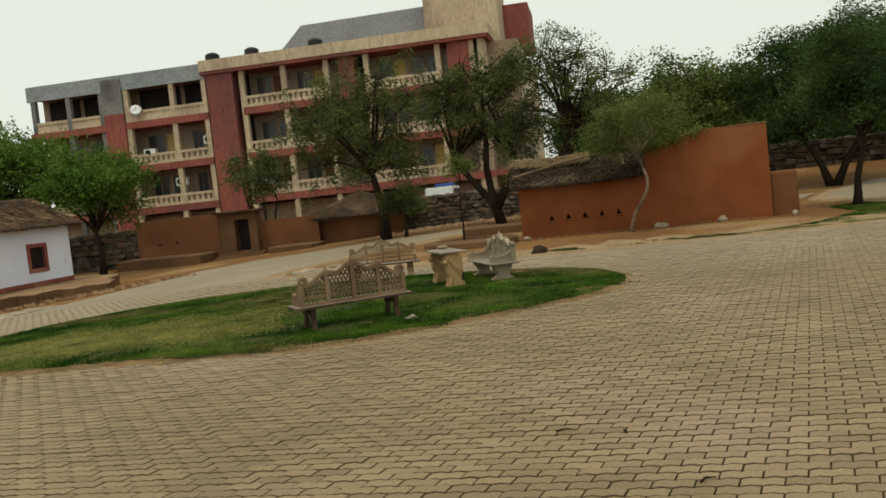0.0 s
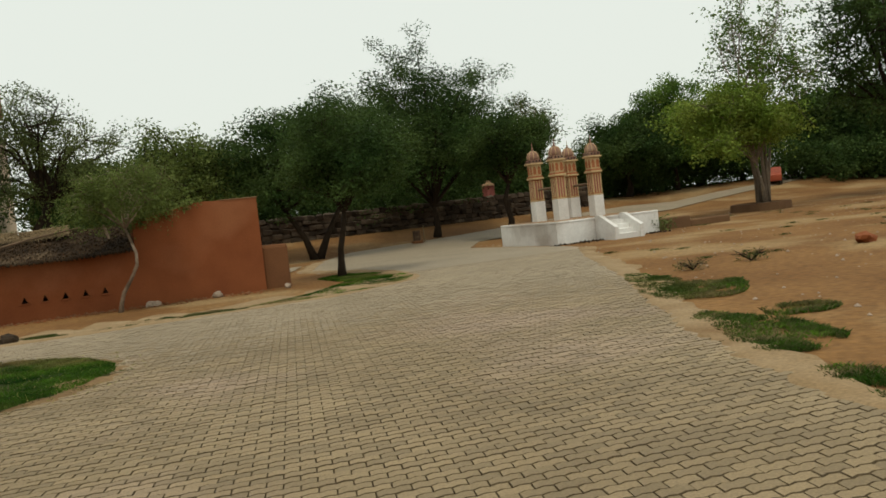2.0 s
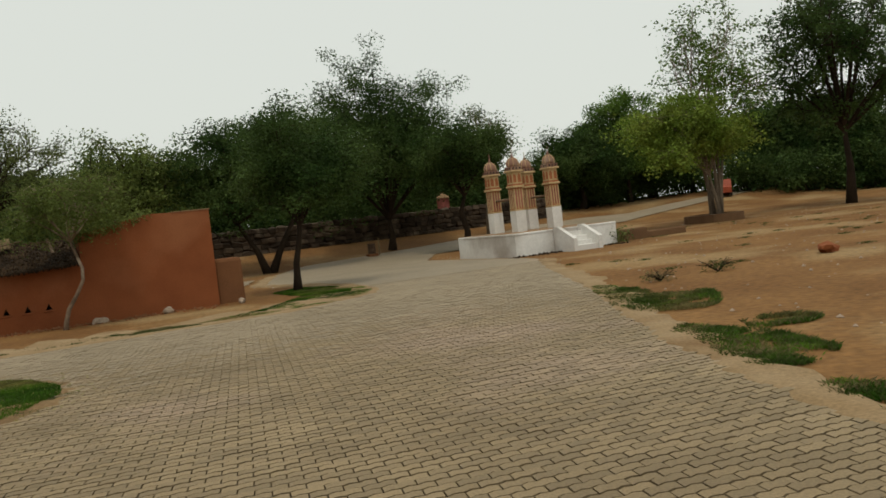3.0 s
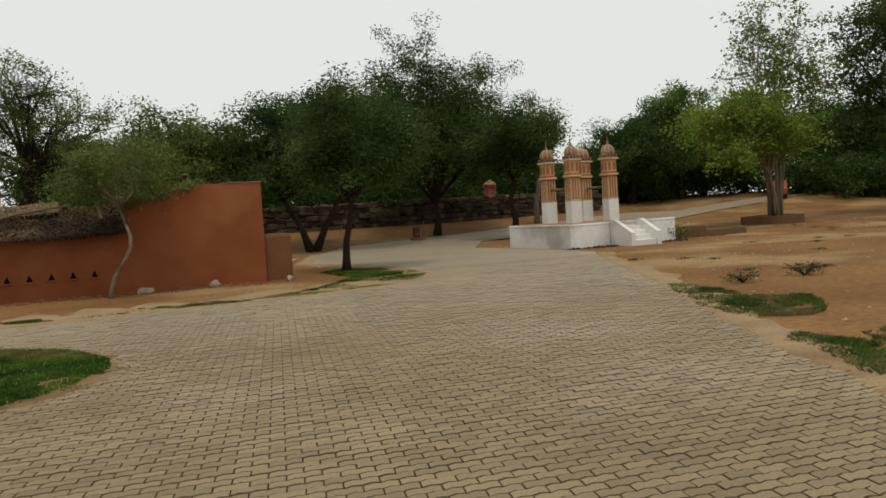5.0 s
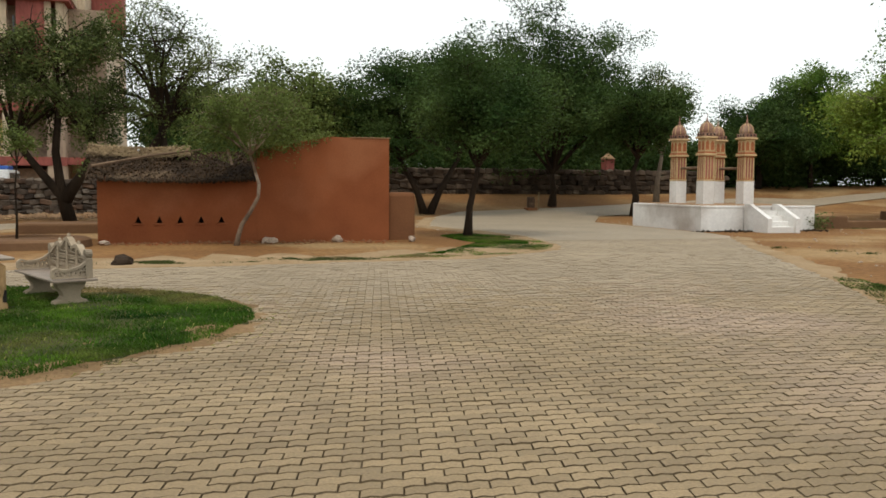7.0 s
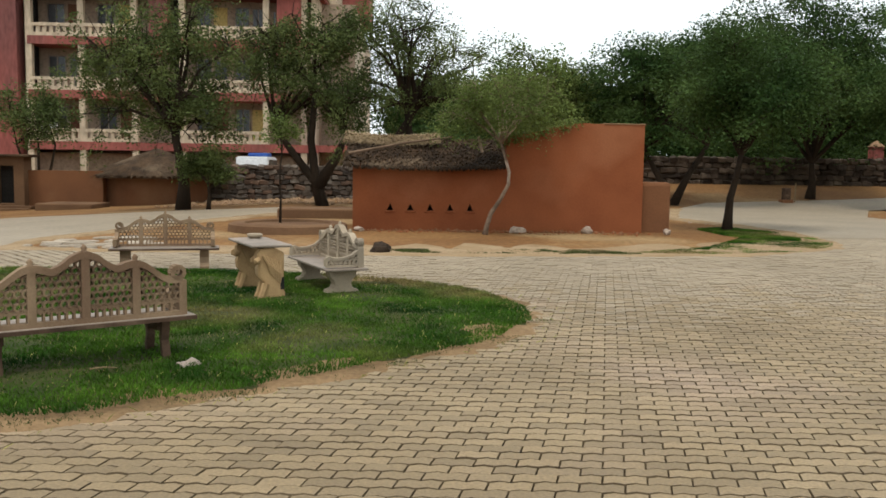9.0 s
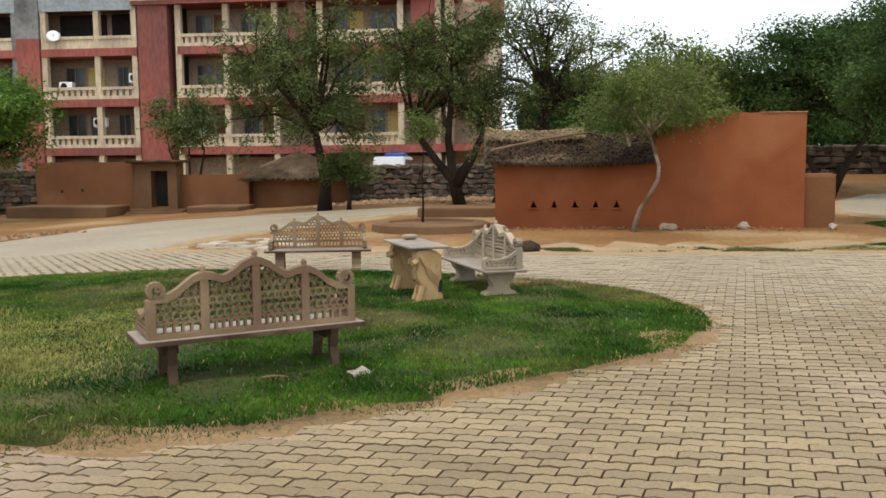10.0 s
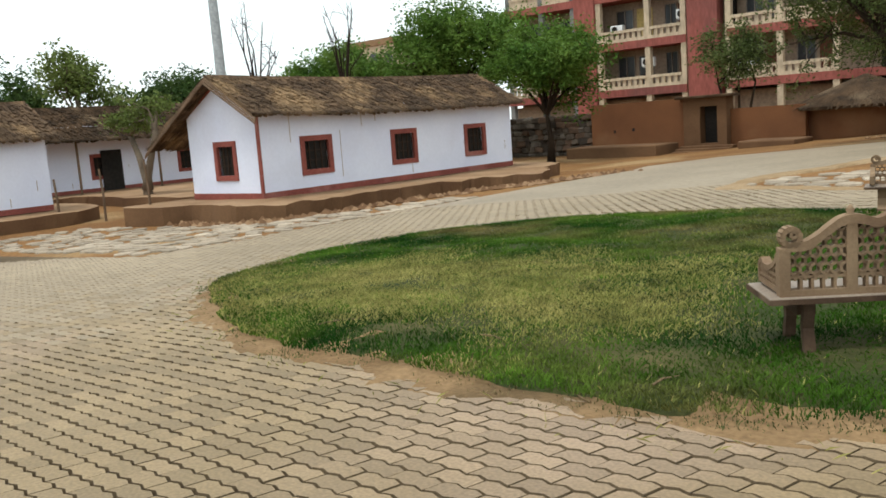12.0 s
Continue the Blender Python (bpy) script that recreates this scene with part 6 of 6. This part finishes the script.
blades("verge_grass", turf_points(STRIP, 46000, -0.02, lambda x, y: step(-0.35, 0.15, noise.noise((x * 0.9, y * 0.9, 1)) + 0.4 * noise.noise((x * 4, y * 4, 1))) + 0.02), 0.05, 0.006, GRASS, "patchy grass on the verge under the tree", "grass")
blades("hut_verge_weeds", turf_points([(-2.0, 19.1), (3.2, 19.25), (3.6, 20.2), (-2.0, 19.7)], 12000, -0.02, lambda x, y: step(0.0, 0.4, noise.noise((x * 1.1, y * 1.1, 4)) + 0.4 * noise.noise((x * 4, y * 4, 4))) + 0.01), 0.05, 0.008, VERGE, "weeds along the paving edge", "weeds")
CLUMPS = [[(9.5, 14.8), (8.5, 13.1), (7.6, 11.5), (7.45, 10.7), (8.4, 10.4), (9.5, 11.7), (9.1, 12.3), (9.4, 13.4)], [(6.7, 9.4), (6.1, 8.4), (5.55, 7.2), (5.5, 6.8), (6.3, 6.7), (6.7, 7.6), (6.9, 8.7)],
          [(5.2, 6.1), (4.75, 5.2), (4.6, 4.4), (5.3, 4.5), (5.5, 5.6)], [(7.2, 8.8), (7.1, 8.3), (7.8, 8.2), (8.0, 8.8)]]
green, dryg = [], []
for poly, n in zip(CLUMPS, (20000, 13000, 5000, 2500)):
    for p in turf_points(smooth_loop(poly, 4, 0.2, 3), n, -0.02, lambda x, y: step(-0.5, 0.05, noise.noise((x * 1.7, y * 1.7, 6)) + 0.6 * noise.noise((x * 6, y * 6, 6))) + 0.004):
        (green if rng.random() < 0.6 else dryg).append(p)
blades("edge_grass", green, 0.045, 0.0045, GRASS, "ragged green grass clumps beside the paving", "grass", lean=1.0)
blades("edge_dry_grass", dryg, 0.05, 0.004, VERGE, "dry stalks among the green clumps", "grass", lean=1.2)
tufts = []
for _ in range(85):
    cx, cy = rng.uniform(8, 36), rng.uniform(7, 33)
    if not inside(COURT, cx, cy) and not (15 < cx < 21 and 26 < cy < 33):
        for _ in range(90):
            a, q = rng.uniform(0, 6.28), 0.2 * abs(rng.normal(0, 0.6))
            tufts.append((cx + q * 1.5 * math.cos(a), cy + q * math.sin(a), land(cx, cy) - 0.03))
blades("dry_tufts", tufts, 0.05, 0.005, VERGE, "dark dry tufts dotted over bare earth", "grass", lean=1.3)
for cx, cy, r in ((10.45, 14.0, 0.3), (11.87, 14.0, 0.34)):
    dry_bush = thing("dry_bush", pose(cx, cy, land(cx, cy) - 0.03), "low dark dry thorn bush on bare earth", "bush", "dry bushes on the field")
    bm = bmesh.new()
    for k in range(14):
        a, q = rng.uniform(0, 6.28), r * rng.uniform(0.5, 1.2)
        tube(bm, [(0, 0, 0), (q * 0.5 * math.cos(a), q * 0.5 * math.sin(a), r * 0.4), (q * math.cos(a), q * math.sin(a), r * rng.uniform(0.3, 0.75))], [0.012, 0.009, 0.004], 4)
    part("twigs", bm, BARK, dry_bush, "bare dark twigs")
    leaf_mass("foliage", [(rng.normal(0, 0.45) * r, rng.normal(0, 0.4) * r, r * rng.uniform(0.1, 0.5)) for _ in range(16)], [r * 0.4] * 16, 26, 0.04, VERGE, dry_bush, seed=int(cx * 10))
fringe = []
for x, y in isle:
    for _ in range(90):
        k = abs(rng.normal(0, 0.07))
        q = math.hypot(x + 4.8, y - 12.5)
        px, py = x + (x + 4.8) / q * k + rng.normal(0, 0.06), y + (y - 12.5) / q * k + rng.normal(0, 0.06)
        if noise.noise((px * 2.2, py * 2.2, 3)) + 0.5 * noise.noise((px * 7, py * 7, 3)) > k * 5.0 - 0.1:
            fringe.append((px, py, land(px, py) + 0.01))
blades("fringe_grass", fringe, 0.017, 0.003, VERGE, "straggling grass creeping over the rim of the lawn", "grass", lean=1.2)
rimp = [(x + rng.normal(0, 0.1), y + rng.normal(0, 0.1), land(x, y) + 0.015) for x, y in isle_rim for _ in range(3)]
blades("rim_straw", rimp, 0.03, 0.002, STRAW, "dead straw blown against the lawn rim", "straw", lean=2.5)

# ---- interlocking pavers ----
PL_, PW_, PA, SK = 0.208, 0.106, 0.0085, 0.009
prof = [(-0.5, -1), (-0.25, 1), (0.0, -1), (0.25, 1), (0.5, -1)]


def outline(inset):
    lx, wy = PL_ / 2 - 0.0024 - inset * 0.65, PW_ / 2 - 0.0032 - inset
    lo = [(2 * lx * u - SK, -wy + PA * s) for u, s in prof]
    hi = [(2 * lx * u + SK, wy + PA * s) for u, s in prof]
    return lo + hi[::-1]


T_OUT, T_IN = outline(0.0), outline(0.0044)
N = len(T_OUT)
tv = [(x, y, -0.030) for x, y in T_OUT] + [(x, y, 0.0) for x, y in T_IN]
tf = [tuple(range(N, 2 * N))] + [(i, (i + 1) % N, N + (i + 1) % N, N + i) for i in range(N)]
paver_me = bpy.data.meshes.new("paver")
paver_me.from_pydata(tv, [], tf)
for m in (PAVEOB, PAVERSIDE):
    paver_me.materials.append(m)
paver_me.polygons.foreach_set("material_index", [0] + [1] * N)
ANG = radians(-3.5)
ca, sa = math.cos(ANG), math.sin(ANG)
inner = [(x - (x + 4.8) * 0.01, y - (y - 12.5) * 0.01) for x, y in isle]
near, rest = [], []
rng = random.Random(31)
for j in range(-75, 230):
    for i in range(-130, 110):
        u, w = i * PL_ + (j * (PL_ / 2 + 2 * SK)) % PL_, j * PW_
        x, y = u * ca - w * sa - 1.0, u * sa + w * ca + 3.0
        if y < -3 or y > 24 or x < (-24 if y < 13.0 else -14.7) or x > 14.5:
            continue
        if not inside(COURT, x, y) or (abs(x + 4.8) < 5.6 and inside(inner, x, y)):
            continue
        if x < -8.3 and y > 19.2 + (x + 14.75) * 0.31:
            continue
        p = (x, y, land(x, y) + rng.uniform(-0.003, 0.003), rng.uniform(-0.7, 0.7), rng.uniform(-0.7, 0.7), math.degrees(ANG) + rng.uniform(-0.8, 0.8))
        (near if -4.2 < x < -1.6 and 6.9 < y < 9.2 and len(near) < 290 else rest).append(p)
bed = bpy.data.objects["pavement"]
for p in near:
    o = new("paver", paver_me)
    o.parent = bed
    o.matrix_basis = pose(*p)
tvn = np.array(tv)
def dusty(x, y):
    """Past the lawn the joints are choked with pale dust."""
    return rng.random() < max(step(14.0, 22.5, y), step(-7.0, -10.5, x))


# chance of a paler top, painting the sky sheen that grows with distance
def sheen_top(x, y):
    return max(step(11.5, 16.5, y), step(-7.5, -12.5, x)) if y > 9 or x < -8 else 0.0


far = [dusty(p[0], p[1]) for p in rest]
tops = [3 if rng.random() < sheen_top(p[0], p[1]) else 0 for p in rest]
tvf = tvn * np.array([1.05, 1.145, 0.12])
allv = np.concatenate([(tvf if d else tvn) @ np.array(Euler([radians(a) for a in p[3:]]).to_matrix()).T + np.array(p[:3]) for p, d in zip(rest, far)], 0)
fs = []
for k in range(len(rest)):
    o = k * 2 * N
    fs += [tuple(a + o for a in q) for q in tf]
ob = pydata("paver_field", allv.tolist(), fs, PAVE, bed)
ob.data.materials.append(PAVERSIDE)
ob.data.materials.append(DUSTJOINT)
ob.data.materials.append(SHEENPAVE)
ob.data.polygons.foreach_set("material_index", [k for d, t in zip(far, tops) for k in [t] + [2 if d else 1] * N])
tagged(ob, "grey-buff interlocking zigzag concrete pavers", "", kind="stuff")
